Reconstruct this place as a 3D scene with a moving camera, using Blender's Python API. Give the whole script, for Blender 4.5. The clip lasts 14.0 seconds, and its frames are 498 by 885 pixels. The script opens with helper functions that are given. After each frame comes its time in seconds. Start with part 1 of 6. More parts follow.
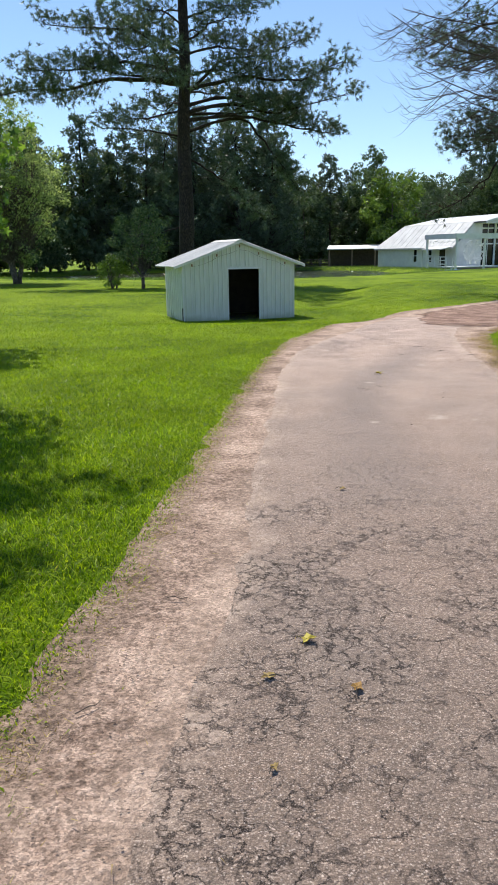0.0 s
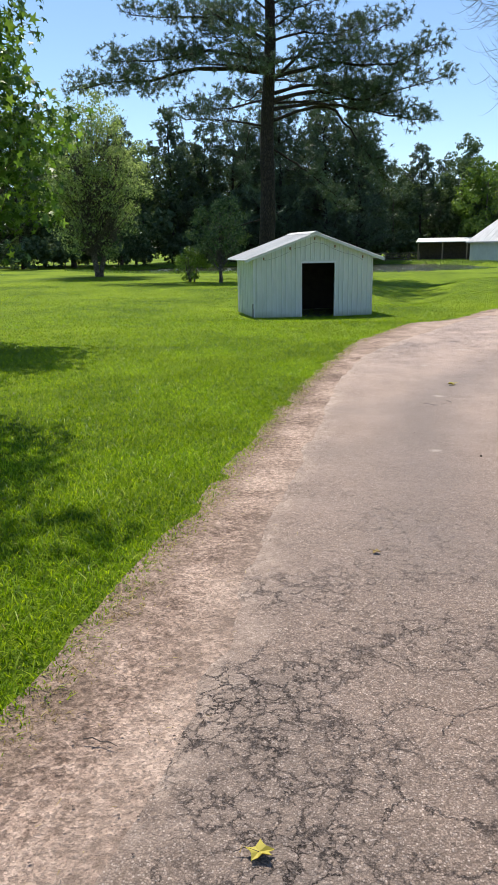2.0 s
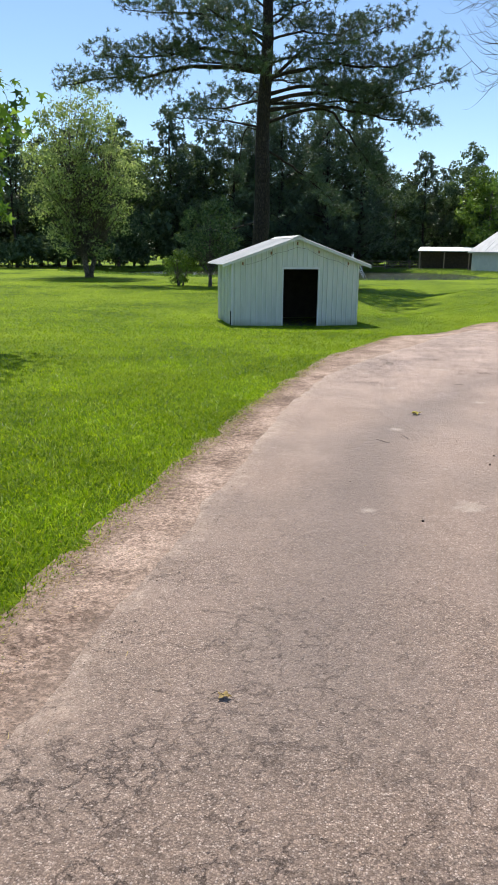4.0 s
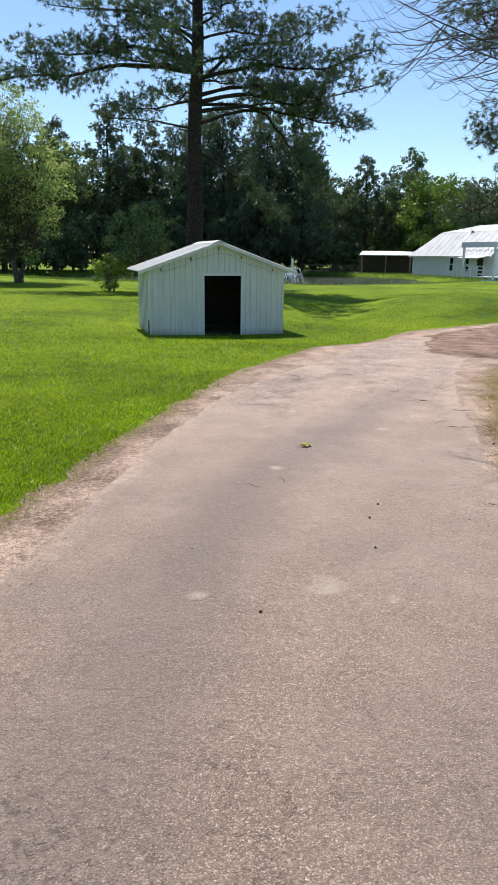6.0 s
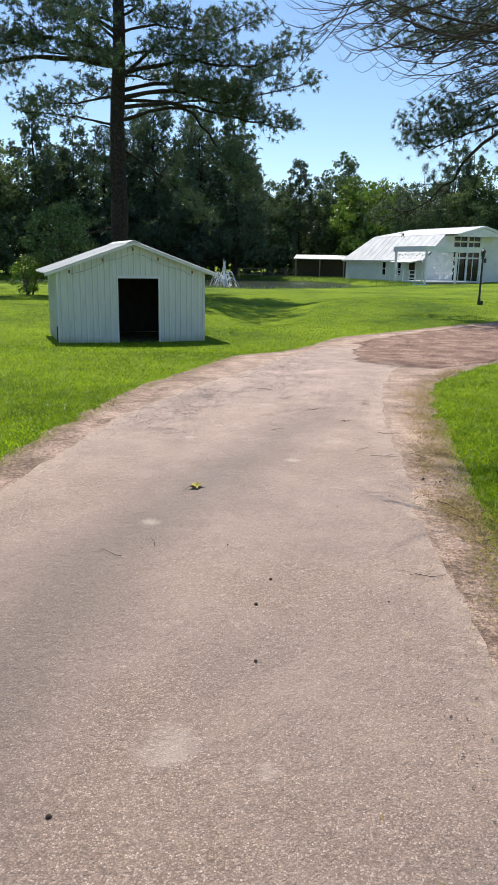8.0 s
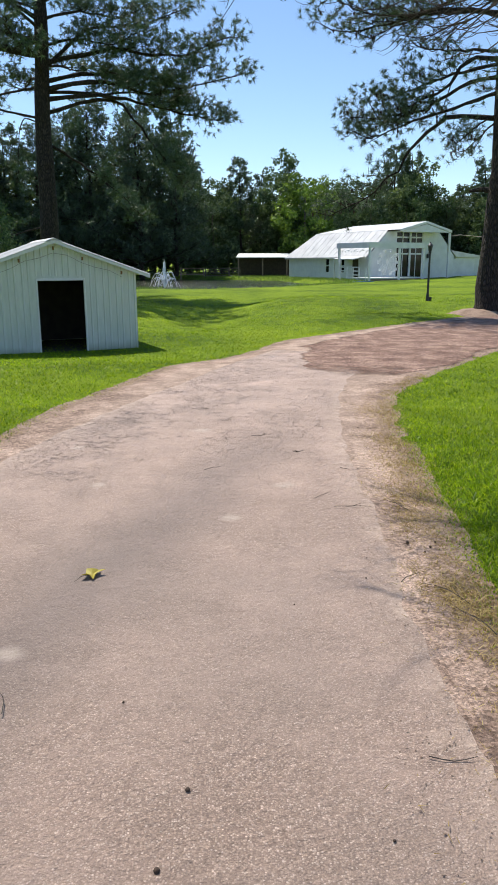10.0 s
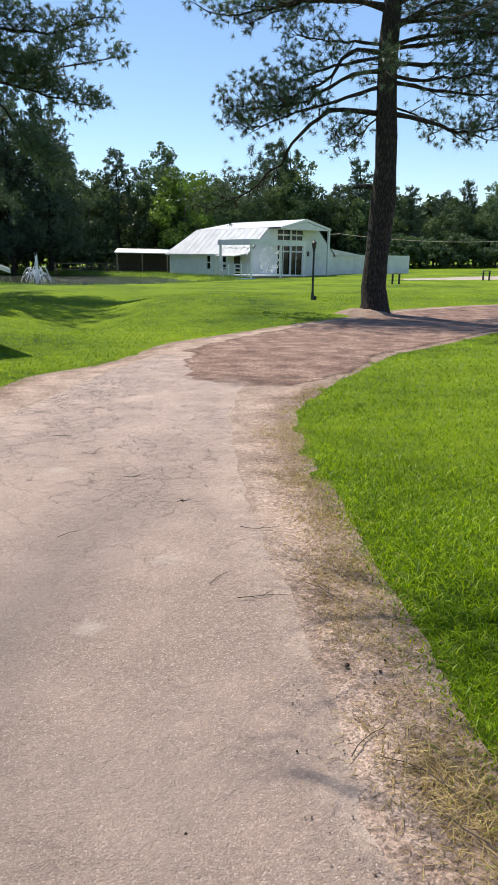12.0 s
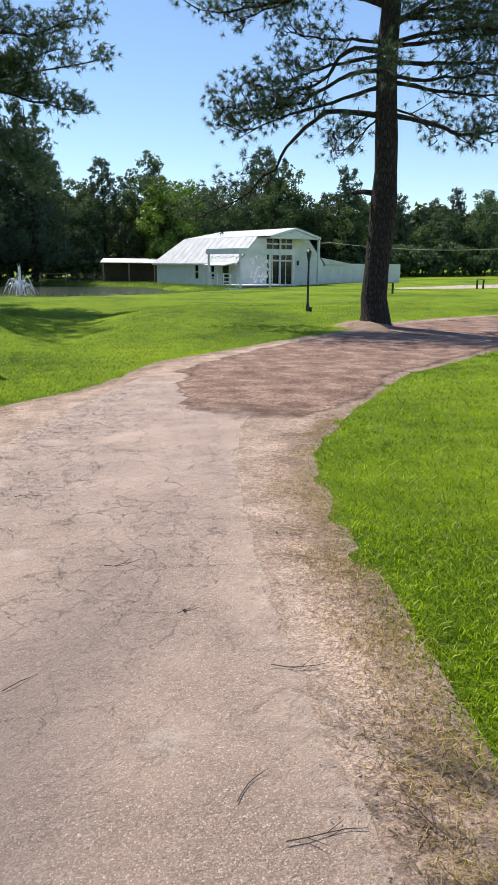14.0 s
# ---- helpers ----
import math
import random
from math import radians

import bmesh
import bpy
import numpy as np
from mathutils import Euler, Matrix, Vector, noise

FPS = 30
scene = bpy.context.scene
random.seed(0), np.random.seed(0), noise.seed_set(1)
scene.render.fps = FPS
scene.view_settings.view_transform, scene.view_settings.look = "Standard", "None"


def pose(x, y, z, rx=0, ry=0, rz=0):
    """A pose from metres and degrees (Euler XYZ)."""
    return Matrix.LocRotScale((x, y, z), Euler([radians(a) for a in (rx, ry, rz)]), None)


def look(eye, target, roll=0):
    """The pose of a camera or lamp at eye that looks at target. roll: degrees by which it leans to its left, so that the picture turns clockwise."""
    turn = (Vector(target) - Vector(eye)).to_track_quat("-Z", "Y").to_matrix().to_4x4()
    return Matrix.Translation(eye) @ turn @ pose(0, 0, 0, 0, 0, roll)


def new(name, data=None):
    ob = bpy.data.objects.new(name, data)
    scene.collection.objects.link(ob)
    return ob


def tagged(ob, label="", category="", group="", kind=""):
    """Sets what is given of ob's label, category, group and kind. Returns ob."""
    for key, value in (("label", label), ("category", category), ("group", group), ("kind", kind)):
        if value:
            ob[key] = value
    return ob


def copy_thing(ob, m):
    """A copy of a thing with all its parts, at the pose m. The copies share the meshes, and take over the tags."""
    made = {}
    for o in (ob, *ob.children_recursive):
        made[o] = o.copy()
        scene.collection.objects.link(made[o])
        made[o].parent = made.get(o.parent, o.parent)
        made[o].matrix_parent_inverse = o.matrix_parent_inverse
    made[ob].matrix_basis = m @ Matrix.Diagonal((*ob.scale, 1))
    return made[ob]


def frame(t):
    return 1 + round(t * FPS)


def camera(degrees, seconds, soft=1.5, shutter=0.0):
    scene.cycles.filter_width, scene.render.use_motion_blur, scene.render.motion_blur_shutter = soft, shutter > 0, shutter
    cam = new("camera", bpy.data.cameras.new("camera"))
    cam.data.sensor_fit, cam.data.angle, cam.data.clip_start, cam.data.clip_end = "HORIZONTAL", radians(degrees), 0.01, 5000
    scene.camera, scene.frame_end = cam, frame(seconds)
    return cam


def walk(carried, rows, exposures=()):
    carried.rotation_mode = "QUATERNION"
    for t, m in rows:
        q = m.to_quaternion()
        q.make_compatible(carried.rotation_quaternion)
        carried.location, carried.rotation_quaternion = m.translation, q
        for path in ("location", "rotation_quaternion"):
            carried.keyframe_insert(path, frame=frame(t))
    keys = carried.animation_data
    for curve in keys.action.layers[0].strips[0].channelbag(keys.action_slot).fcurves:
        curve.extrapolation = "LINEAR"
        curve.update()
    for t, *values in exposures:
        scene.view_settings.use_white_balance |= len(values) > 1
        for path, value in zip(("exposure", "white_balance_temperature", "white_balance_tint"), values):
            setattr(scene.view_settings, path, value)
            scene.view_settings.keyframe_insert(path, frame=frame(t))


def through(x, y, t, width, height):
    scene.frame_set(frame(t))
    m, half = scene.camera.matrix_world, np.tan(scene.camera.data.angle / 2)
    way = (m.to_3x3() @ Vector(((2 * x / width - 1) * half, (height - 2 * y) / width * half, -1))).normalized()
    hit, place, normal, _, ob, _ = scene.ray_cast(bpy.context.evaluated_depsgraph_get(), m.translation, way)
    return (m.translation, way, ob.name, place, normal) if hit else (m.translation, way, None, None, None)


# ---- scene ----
cam = camera(37.8, 14.0, soft=0.9)
PATH = [
    (0, (0.153, 0.037, 1.51), (-0.004, 1.966, 1.004), -0.9),
    (0.5, (0.203, 0.278, 1.502), (-0.015, 2.2, 0.995), -1.7),
    (1, (0.305, 0.546, 1.524), (-0.052, 2.446, 1.014), -1.4),
    (1.5, (0.359, 0.848, 1.504), (0.002, 2.747, 0.988), -0.9),
    (2, (0.456, 1.188, 1.501), (0.074, 3.082, 0.981), -0.9),
    (2.5, (0.546, 1.537, 1.499), (-0.044, 3.375, 0.975), 1.6),
    (3, (0.637, 1.866, 1.508), (0.063, 3.71, 0.988), -1.3),
    (3.5, (0.802, 2.226, 1.506), (0.249, 4.077, 0.988), -0.5),
    (4, (0.934, 2.572, 1.481), (0.55, 4.468, 0.972), 0.6),
    (4.2, (0.979, 2.714, 1.482), (0.641, 4.619, 0.974), 0.3),
    (6.3, (1.583, 3.911, 1.55), (1.352, 5.834, 1.051), 0.9),
    (6.5, (1.63, 4.042, 1.545), (1.428, 5.968, 1.046), 1.1),
    (7, (1.668, 4.36, 1.531), (1.59, 6.298, 1.043), 1.4),
    (7.2, (1.701, 4.481, 1.53), (1.623, 6.419, 1.04), 1.4),
    (9.3, (1.843, 6.196, 1.436), (1.75, 8.135, 0.955), -0.6),
    (9.5, (1.836, 6.342, 1.437), (1.771, 8.282, 0.955), -0.9),
    (10, (1.906, 6.721, 1.442), (1.954, 8.661, 0.955), -0.1),
    (10.5, (1.918, 7.097, 1.414), (2.0, 9.035, 0.93), 0.2),
    (11, (1.959, 7.45, 1.414), (2.108, 9.383, 0.922), 0.5),
    (11.5, (2.047, 7.817, 1.425), (2.278, 9.741, 0.927), 0.8),
    (12, (2.04, 8.179, 1.427), (2.401, 10.083, 0.933), 0.8),
    (12.5, (2.062, 8.573, 1.419), (2.426, 10.476, 0.921), 0.8),
    (13, (2.066, 8.923, 1.425), (2.435, 10.827, 0.936), 0.8),
    (13.5, (2.079, 9.29, 1.428), (2.461, 11.193, 0.944), 0.5),
    (14, (2.117, 9.624, 1.458), (2.51, 11.527, 0.987), 0.5),
]
walk(cam, [(t, look(eye, target, roll)) for t, eye, target, roll in PATH])

# ---- daylight: a high summer sun ahead and to the left, clear sky ----
SUN_FROM = Vector((-0.27, 0.50, 1.0)).normalized()
world = bpy.data.worlds.new("sky")
scene.world = world
world.use_nodes = True
wn = world.node_tree
sky = wn.nodes.new("ShaderNodeTexSky")
sky.sky_type = "NISHITA"
sky.sun_disc = False
sky.sun_elevation = math.asin(SUN_FROM.z)
sky.sun_rotation = math.atan2(SUN_FROM.x, SUN_FROM.y)
sky.air_density, sky.dust_density, sky.ozone_density, sky.altitude = 0.95, 0.08, 3.6, 400
wn.links.new(sky.outputs[0], wn.nodes["Background"].inputs[0])
wn.nodes["Background"].inputs[1].default_value = 0.135
sun_data = bpy.data.lights.new("sun", "SUN")
sun_data.energy, sun_data.angle, sun_data.color = 5.0, radians(0.53), (1.0, 0.94, 0.83)
sun = new("sun", sun_data)
sun.matrix_world = look(SUN_FROM * 60, (0, 0, 0))
scene.view_settings.exposure = 0.3


# ---- materials ----
def nodes_of(name):
    m = bpy.data.materials.new(name)
    m.use_nodes = True
    nt = m.node_tree
    return m, nt, nt.nodes["Principled BSDF"]


def add(nt, kind, **values):
    n = nt.nodes.new(kind)
    for key, v in values.items():
        if key in n.inputs:
            n.inputs[key].default_value = v
    return n


def ramp(nt, source, stops):
    r = nt.nodes.new("ShaderNodeValToRGB")
    while len(r.color_ramp.elements) < len(stops):
        r.color_ramp.elements.new(0.5)
    for e, (p, c) in zip(r.color_ramp.elements, stops):
        e.position = p
        e.color = (*c, 1) if len(c) == 3 else c
    nt.links.new(source, r.inputs[0])
    return r.outputs[0]


def grey(v):
    return (v, v, v)


def mixc(nt, fac, a, b, blend="MIX"):
    m = nt.nodes.new("ShaderNodeMix")
    m.data_type, m.blend_type = "RGBA", blend
    for sock, v in ((m.inputs[0], fac), (m.inputs[6], a), (m.inputs[7], b)):
        if hasattr(v, "is_linked"):
            nt.links.new(v, sock)
        elif isinstance(v, (int, float)):
            sock.default_value = v
        else:
            sock.default_value = (*v, 1)
    return m.outputs[2]


def maths(nt, op, a, b=0.0):
    m = nt.nodes.new("ShaderNodeMath")
    m.operation = op
    for sock, v in ((m.inputs[0], a), (m.inputs[1], b)):
        if hasattr(v, "is_linked"):
            nt.links.new(v, sock)
        else:
            sock.default_value = v
    return m.outputs[0]


def coords(nt):
    return nt.nodes.new("ShaderNodeNewGeometry").outputs["Position"]


def noise_at(nt, vec, scale, detail=4.0, rough=0.55):
    n = add(nt, "ShaderNodeTexNoise", Scale=scale, Detail=detail, Roughness=rough)
    nt.links.new(vec, n.inputs["Vector"])
    return n.outputs[0]


def bump(nt, bsdf, height, strength, distance):
    b = add(nt, "ShaderNodeBump", Strength=strength, Distance=distance)
    nt.links.new(height, b.inputs["Height"])
    nt.links.new(b.outputs[0], bsdf.inputs["Normal"])


def plain(name, c1, c2, scale=6.0, rough=0.75, relief=0.2, depth=0.004, fine=60.0, metal=0.0, local=False):
    """Two tones mixed by broad noise, fine grain and relief."""
    m, nt, b = nodes_of(name)
    vec = nt.nodes.new("ShaderNodeTexCoord").outputs["Object"] if local else coords(nt)
    broad, grain = noise_at(nt, vec, scale), noise_at(nt, vec, fine, 3)
    fac = maths(nt, "ADD", maths(nt, "MULTIPLY", broad, 0.7), maths(nt, "MULTIPLY", grain, 0.3))
    nt.links.new(ramp(nt, fac, [(0.36, c1), (0.64, c2)]), b.inputs["Base Color"])
    b.inputs["Roughness"].default_value, b.inputs["Metallic"].default_value = rough, metal
    bump(nt, b, grain, relief, depth)
    return m


def leafy(name, c1, c2, c3, through=0.35, rough=0.5, patch=0.35, gloss=0.35):
    """Leaves: tone by island and by patches of the plant, part of the light passes through."""
    m, nt, b = nodes_of(name)
    geo = nt.nodes.new("ShaderNodeNewGeometry")
    isl = ramp(nt, geo.outputs["Random Per Island"], [(0.0, c1), (0.55, c2), (1.0, c3)])
    broad = ramp(nt, noise_at(nt, geo.outputs["Position"], patch, 3), [(0.3, grey(0.72)), (0.7, grey(1.2))])
    col = mixc(nt, 1.0, isl, broad, "MULTIPLY")
    nt.links.new(col, b.inputs["Base Color"])
    b.inputs["Roughness"].default_value = rough
    b.inputs["Specular IOR Level"].default_value = gloss
    tr = nt.nodes.new("ShaderNodeBsdfTranslucent")
    nt.links.new(mixc(nt, 1.0, col, (1.5, 1.5, 0.75), "MULTIPLY"), tr.inputs[0])
    mx = nt.nodes.new("ShaderNodeMixShader")
    mx.inputs[0].default_value = through
    nt.links.new(b.outputs[0], mx.inputs[1])
    nt.links.new(tr.outputs[0], mx.inputs[2])
    nt.links.new(mx.outputs[0], nt.nodes["Material Output"].inputs[0])
    return m


def asphalt_material():
    m, nt, b = nodes_of("worn chip-seal asphalt")
    p = coords(nt)
    uv = nt.nodes.new("ShaderNodeUVMap").outputs[0]
    sep = nt.nodes.new("ShaderNodeSeparateXYZ")
    nt.links.new(uv, sep.inputs[0])
    place = nt.nodes.new("ShaderNodeSeparateXYZ")
    nt.links.new(p, place.inputs[0])
    # stone chips in a darker binder
    chips = add(nt, "ShaderNodeTexVoronoi", Scale=165.0, Randomness=1.0)
    nt.links.new(p, chips.inputs["Vector"])
    tone = nt.nodes.new("ShaderNodeSeparateColor")
    nt.links.new(chips.outputs["Color"], tone.inputs[0])
    stone = ramp(nt, tone.outputs[0], [(0.0, (0.165, 0.115, 0.087)), (0.5, (0.31, 0.228, 0.178)), (0.84, (0.42, 0.315, 0.252)), (0.96, (0.60, 0.49, 0.42))])
    inside = ramp(nt, chips.outputs["Distance"], [(0.42, grey(1.0)), (0.78, grey(0.0))])
    base = mixc(nt, inside, (0.165, 0.115, 0.086), stone)
    base = mixc(nt, 1.0, base, ramp(nt, noise_at(nt, p, 55.0, 6, 0.8), [(0.34, grey(0.5)), (0.5, grey(1.0)), (0.66, grey(1.5))]), "MULTIPLY")
    # wheel tracks and stains, cooler and darker; patches of sandy dust on the rest
    broad = noise_at(nt, p, 0.55, 5)
    stain = ramp(nt, broad, [(0.4, grey(0.0)), (0.68, grey(1.0))])
    base = mixc(nt, maths(nt, "MULTIPLY", stain, 0.6), base, (0.205, 0.172, 0.15))
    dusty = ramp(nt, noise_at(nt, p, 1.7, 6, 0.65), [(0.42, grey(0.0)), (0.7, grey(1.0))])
    # pale tint that gets stronger with y along the drive
    far_tint = ramp(nt, maths(nt, "DIVIDE", place.outputs[1], 24.0), [(0.08, grey(0.1)), (0.36, grey(0.5)), (0.75, grey(0.85))])
    base = mixc(nt, maths(nt, "MULTIPLY", maths(nt, "ADD", maths(nt, "MULTIPLY", dusty, 0.5), 0.5), far_tint), base, (0.61, 0.45, 0.375))
    # darker wheel track that swings across the bend
    centre = maths(nt, "ADD", maths(nt, "MULTIPLY", maths(nt, "MAXIMUM", maths(nt, "SUBTRACT", place.outputs[1], 8.9), 0.0), 0.33), 0.72)
    track = maths(nt, "DIVIDE", maths(nt, "ABSOLUTE", maths(nt, "SUBTRACT", place.outputs[0], centre)), 0.55)
    track = maths(nt, "ADD", track, maths(nt, "MULTIPLY", maths(nt, "SUBTRACT", noise_at(nt, p, 2.2, 5, 0.65), 0.5), 0.9))
    reach = ramp(nt, maths(nt, "DIVIDE", place.outputs[1], 20.0), [(0.2, grey(0.0)), (0.33, grey(1.0)), (0.58, grey(1.0)), (0.74, grey(0.0))])
    base = mixc(nt, maths(nt, "MULTIPLY", maths(nt, "MULTIPLY", ramp(nt, track, [(0.15, grey(1.0)), (0.95, grey(0.0))]), reach), 0.5), base, (0.19, 0.155, 0.14))
    edge = maths(nt, "MINIMUM", sep.outputs[0], maths(nt, "SUBTRACT", 1.0, sep.outputs[0]))
    edge = maths(nt, "ADD", edge, maths(nt, "MULTIPLY", maths(nt, "SUBTRACT", noise_at(nt, p, 2.6, 5, 0.65), 0.5), 0.16))
    sand = ramp(nt, edge, [(0.02, grey(1.0)), (0.1, grey(0.0))])
    sandy = ramp(nt, noise_at(nt, p, 9.0, 7, 0.75), [(0.36, (0.36, 0.26, 0.2)), (0.5, (0.52, 0.395, 0.315)), (0.62, (0.63, 0.49, 0.4))])
    sandy = mixc(nt, 1.0, sandy, ramp(nt, noise_at(nt, p, 48.0, 6, 0.75), [(0.34, grey(0.6)), (0.5, grey(1.0)), (0.68, grey(1.22))]), "MULTIPLY")
    swept = ramp(nt, noise_at(nt, p, 4.5, 6, 0.7), [(0.38, grey(0.25)), (0.58, grey(1.0))])
    base = mixc(nt, maths(nt, "MULTIPLY", maths(nt, "MULTIPLY", sand, swept), 0.8), base, sandy)
    # pale worn spots
    spot = ramp(nt, noise_at(nt, p, 1.25, 2), [(0.73, grey(0.0)), (0.79, grey(1.0))])
    base = mixc(nt, maths(nt, "MULTIPLY", spot, 0.5), base, (0.5, 0.42, 0.38))
    for sx, sy, r in ((1.45, 7.2, 0.17), (0.81, 7.0, 0.10), (1.79, 7.1, 0.07), (0.97, 9.47, 0.11), (1.9, 11.2, 0.12), (0.9, 12.0, 0.1), (2.3, 11.9, 0.14), (1.35, 8.1, 0.06), (0.5, 13.2, 0.12), (1.6, 13.9, 0.16)):
        dist = nt.nodes.new("ShaderNodeVectorMath")
        dist.operation = "DISTANCE"
        nt.links.new(p, dist.inputs[0])
        dist.inputs[1].default_value = (sx, sy, -0.0175 * sy)
        worn = maths(nt, "ADD", maths(nt, "DIVIDE", dist.outputs["Value"], r), maths(nt, "MULTIPLY", noise_at(nt, p, 11.0, 4, 0.7), 1.2))
        base = mixc(nt, ramp(nt, maths(nt, "MULTIPLY", worn, 0.5), [(0.38, grey(0.65)), (0.68, grey(0.0))]), base, (0.56, 0.46, 0.39))
    # alligator cracks: strong where the surface is breaking up, faint elsewhere
    wob = nt.nodes.new("ShaderNodeMixRGB")
    wob.blend_type = "ADD"
    wob.inputs[0].default_value = 0.22
    nt.links.new(p, wob.inputs[1])
    wobn = add(nt, "ShaderNodeTexNoise", Scale=7.0, Detail=8.0, Roughness=0.7)
    nt.links.new(p, wobn.inputs["Vector"])
    nt.links.new(wobn.outputs["Color"], wob.inputs[2])
    cracks = []
    for scale, width in ((12.0, 0.045), (3.6, 0.0085)):
        v = add(nt, "ShaderNodeTexVoronoi", Scale=scale)
        v.feature = "DISTANCE_TO_EDGE"
        nt.links.new(wob.outputs[0], v.inputs["Vector"])
        cracks.append(ramp(nt, v.outputs["Distance"], [(width * 0.35, grey(1.0)), (width, grey(0.0))]))
    patchy = ramp(nt, noise_at(nt, p, 1.1, 4, 0.6), [(0.42, grey(0.0)), (0.55, grey(1.0))])
    near = ramp(nt, maths(nt, "DIVIDE", place.outputs[1], 20.0), [(0.17, grey(1.0)), (0.23, grey(0.3)), (0.33, grey(0.06)), (0.58, grey(0.05)), (0.68, grey(0.7)), (0.9, grey(0.7))])
    patchy = maths(nt, "MULTIPLY", patchy, ramp(nt, maths(nt, "ADD", sep.outputs[0], maths(nt, "MULTIPLY", broad, 0.5)), [(0.5, grey(1.0)), (0.85, grey(0.25))]))
    broken = ramp(nt, noise_at(nt, p, 3.0, 4, 0.7), [(0.44, grey(0.0)), (0.54, grey(1.0))])
    cracks[1] = maths(nt, "MULTIPLY", cracks[1], broken)
    cracks[0] = maths(nt, "MULTIPLY", cracks[0], ramp(nt, noise_at(nt, p, 6.5, 5, 0.75), [(0.42, grey(0.0)), (0.55, grey(1.0))]))
    crack = maths(nt, "MULTIPLY", maths(nt, "MULTIPLY", cracks[0], patchy), near)
    crack = maths(nt, "MAXIMUM", crack, maths(nt, "MULTIPLY", cracks[1], maths(nt, "MULTIPLY", near, 0.7)))
    base = mixc(nt, maths(nt, "MULTIPLY", crack, 0.9), base, (0.035, 0.024, 0.018))
    nt.links.new(base, b.inputs["Base Color"])
    b.inputs["Roughness"].default_value = 0.62
    b.inputs["Specular IOR Level"].default_value = 0.25
    h = maths(nt, "ADD", maths(nt, "MULTIPLY", inside, 0.2), maths(nt, "MULTIPLY", noise_at(nt, p, 90.0, 4, 0.7), 0.9))
    h = maths(nt, "SUBTRACT", h, maths(nt, "MULTIPLY", crack, 2.2))
    h = maths(nt, "ADD", h, maths(nt, "MULTIPLY", noise_at(nt, p, 16.0, 7, 0.72), 3.4))
    bump(nt, b, h, 1.0, 0.009)
    return m


def soil_material(name, pale, mid, dark, grit, cover=0.5, humus=False):
    """Sandy soil or gravel: clods, grit and patches."""
    m, nt, b = nodes_of(name)
    p = coords(nt)
    broad, clod, fine = noise_at(nt, p, 2.2, 7, 0.65), noise_at(nt, p, 26.0, 6, 0.7), noise_at(nt, p, 120.0, 3)
    fac = maths(nt, "ADD", maths(nt, "MULTIPLY", broad, 0.5), maths(nt, "MULTIPLY", clod, 0.5))
    base = ramp(nt, fac, [(0.41, dark), (cover, mid), (0.59, pale)])
    g = add(nt, "ShaderNodeTexVoronoi", Scale=grit)
    nt.links.new(p, g.inputs["Vector"])
    tone = nt.nodes.new("ShaderNodeSeparateColor")
    nt.links.new(g.outputs["Color"], tone.inputs[0])
    base = mixc(nt, 1.0, base, ramp(nt, tone.outputs[0], [(0.1, grey(0.62)), (0.9, grey(1.34))]), "MULTIPLY")
    if humus:
        uv = nt.nodes.new("ShaderNodeSeparateXYZ")
        nt.links.new(nt.nodes.new("ShaderNodeUVMap").outputs[0], uv.inputs[0])
        side = maths(nt, "MINIMUM", uv.outputs[0], maths(nt, "SUBTRACT", 1.0, uv.outputs[0]))
        side = maths(nt, "ADD", side, maths(nt, "MULTIPLY", maths(nt, "SUBTRACT", noise_at(nt, p, 3.2, 6, 0.7), 0.5), 0.07))
        base = mixc(nt, ramp(nt, side, [(0.05, grey(0.5)), (0.078, grey(0.0))]), base, mixc(nt, ramp(nt, clod, [(0.35, grey(0.0)), (0.65, grey(1.0))]), (0.09, 0.06, 0.042), (0.3, 0.205, 0.14)))
        base = mixc(nt, ramp(nt, side, [(0.095, grey(0.0)), (0.14, grey(0.3))]), base, (0.46, 0.35, 0.278))
    nt.links.new(base, b.inputs["Base Color"])
    b.inputs["Roughness"].default_value = 0.95
    bump(nt, b, maths(nt, "ADD", clod, maths(nt, "MULTIPLY", fine, 0.3)), 1.0, 0.03)
    return m


def lawn_material():
    m, nt, b = nodes_of("mown lawn")
    p = coords(nt)
    broad, mid, fine = noise_at(nt, p, 0.22, 4), noise_at(nt, p, 2.4, 5, 0.65), noise_at(nt, p, 38.0, 4, 0.7)
    fac = maths(nt, "ADD", maths(nt, "MULTIPLY", broad, 0.45), maths(nt, "ADD", maths(nt, "MULTIPLY", mid, 0.3), maths(nt, "MULTIPLY", fine, 0.25)))
    base = ramp(nt, fac, [(0.38, (0.03, 0.07, 0.003)), (0.5, (0.145, 0.22, 0.006)), (0.62, (0.24, 0.325, 0.012))])
    nt.links.new(base, b.inputs["Base Color"])
    b.inputs["Roughness"].default_value = 0.9
    b.inputs["Specular IOR Level"].default_value = 0.15
    bump(nt, b, maths(nt, "ADD", fine, mid), 1.0, 0.05)
    return m


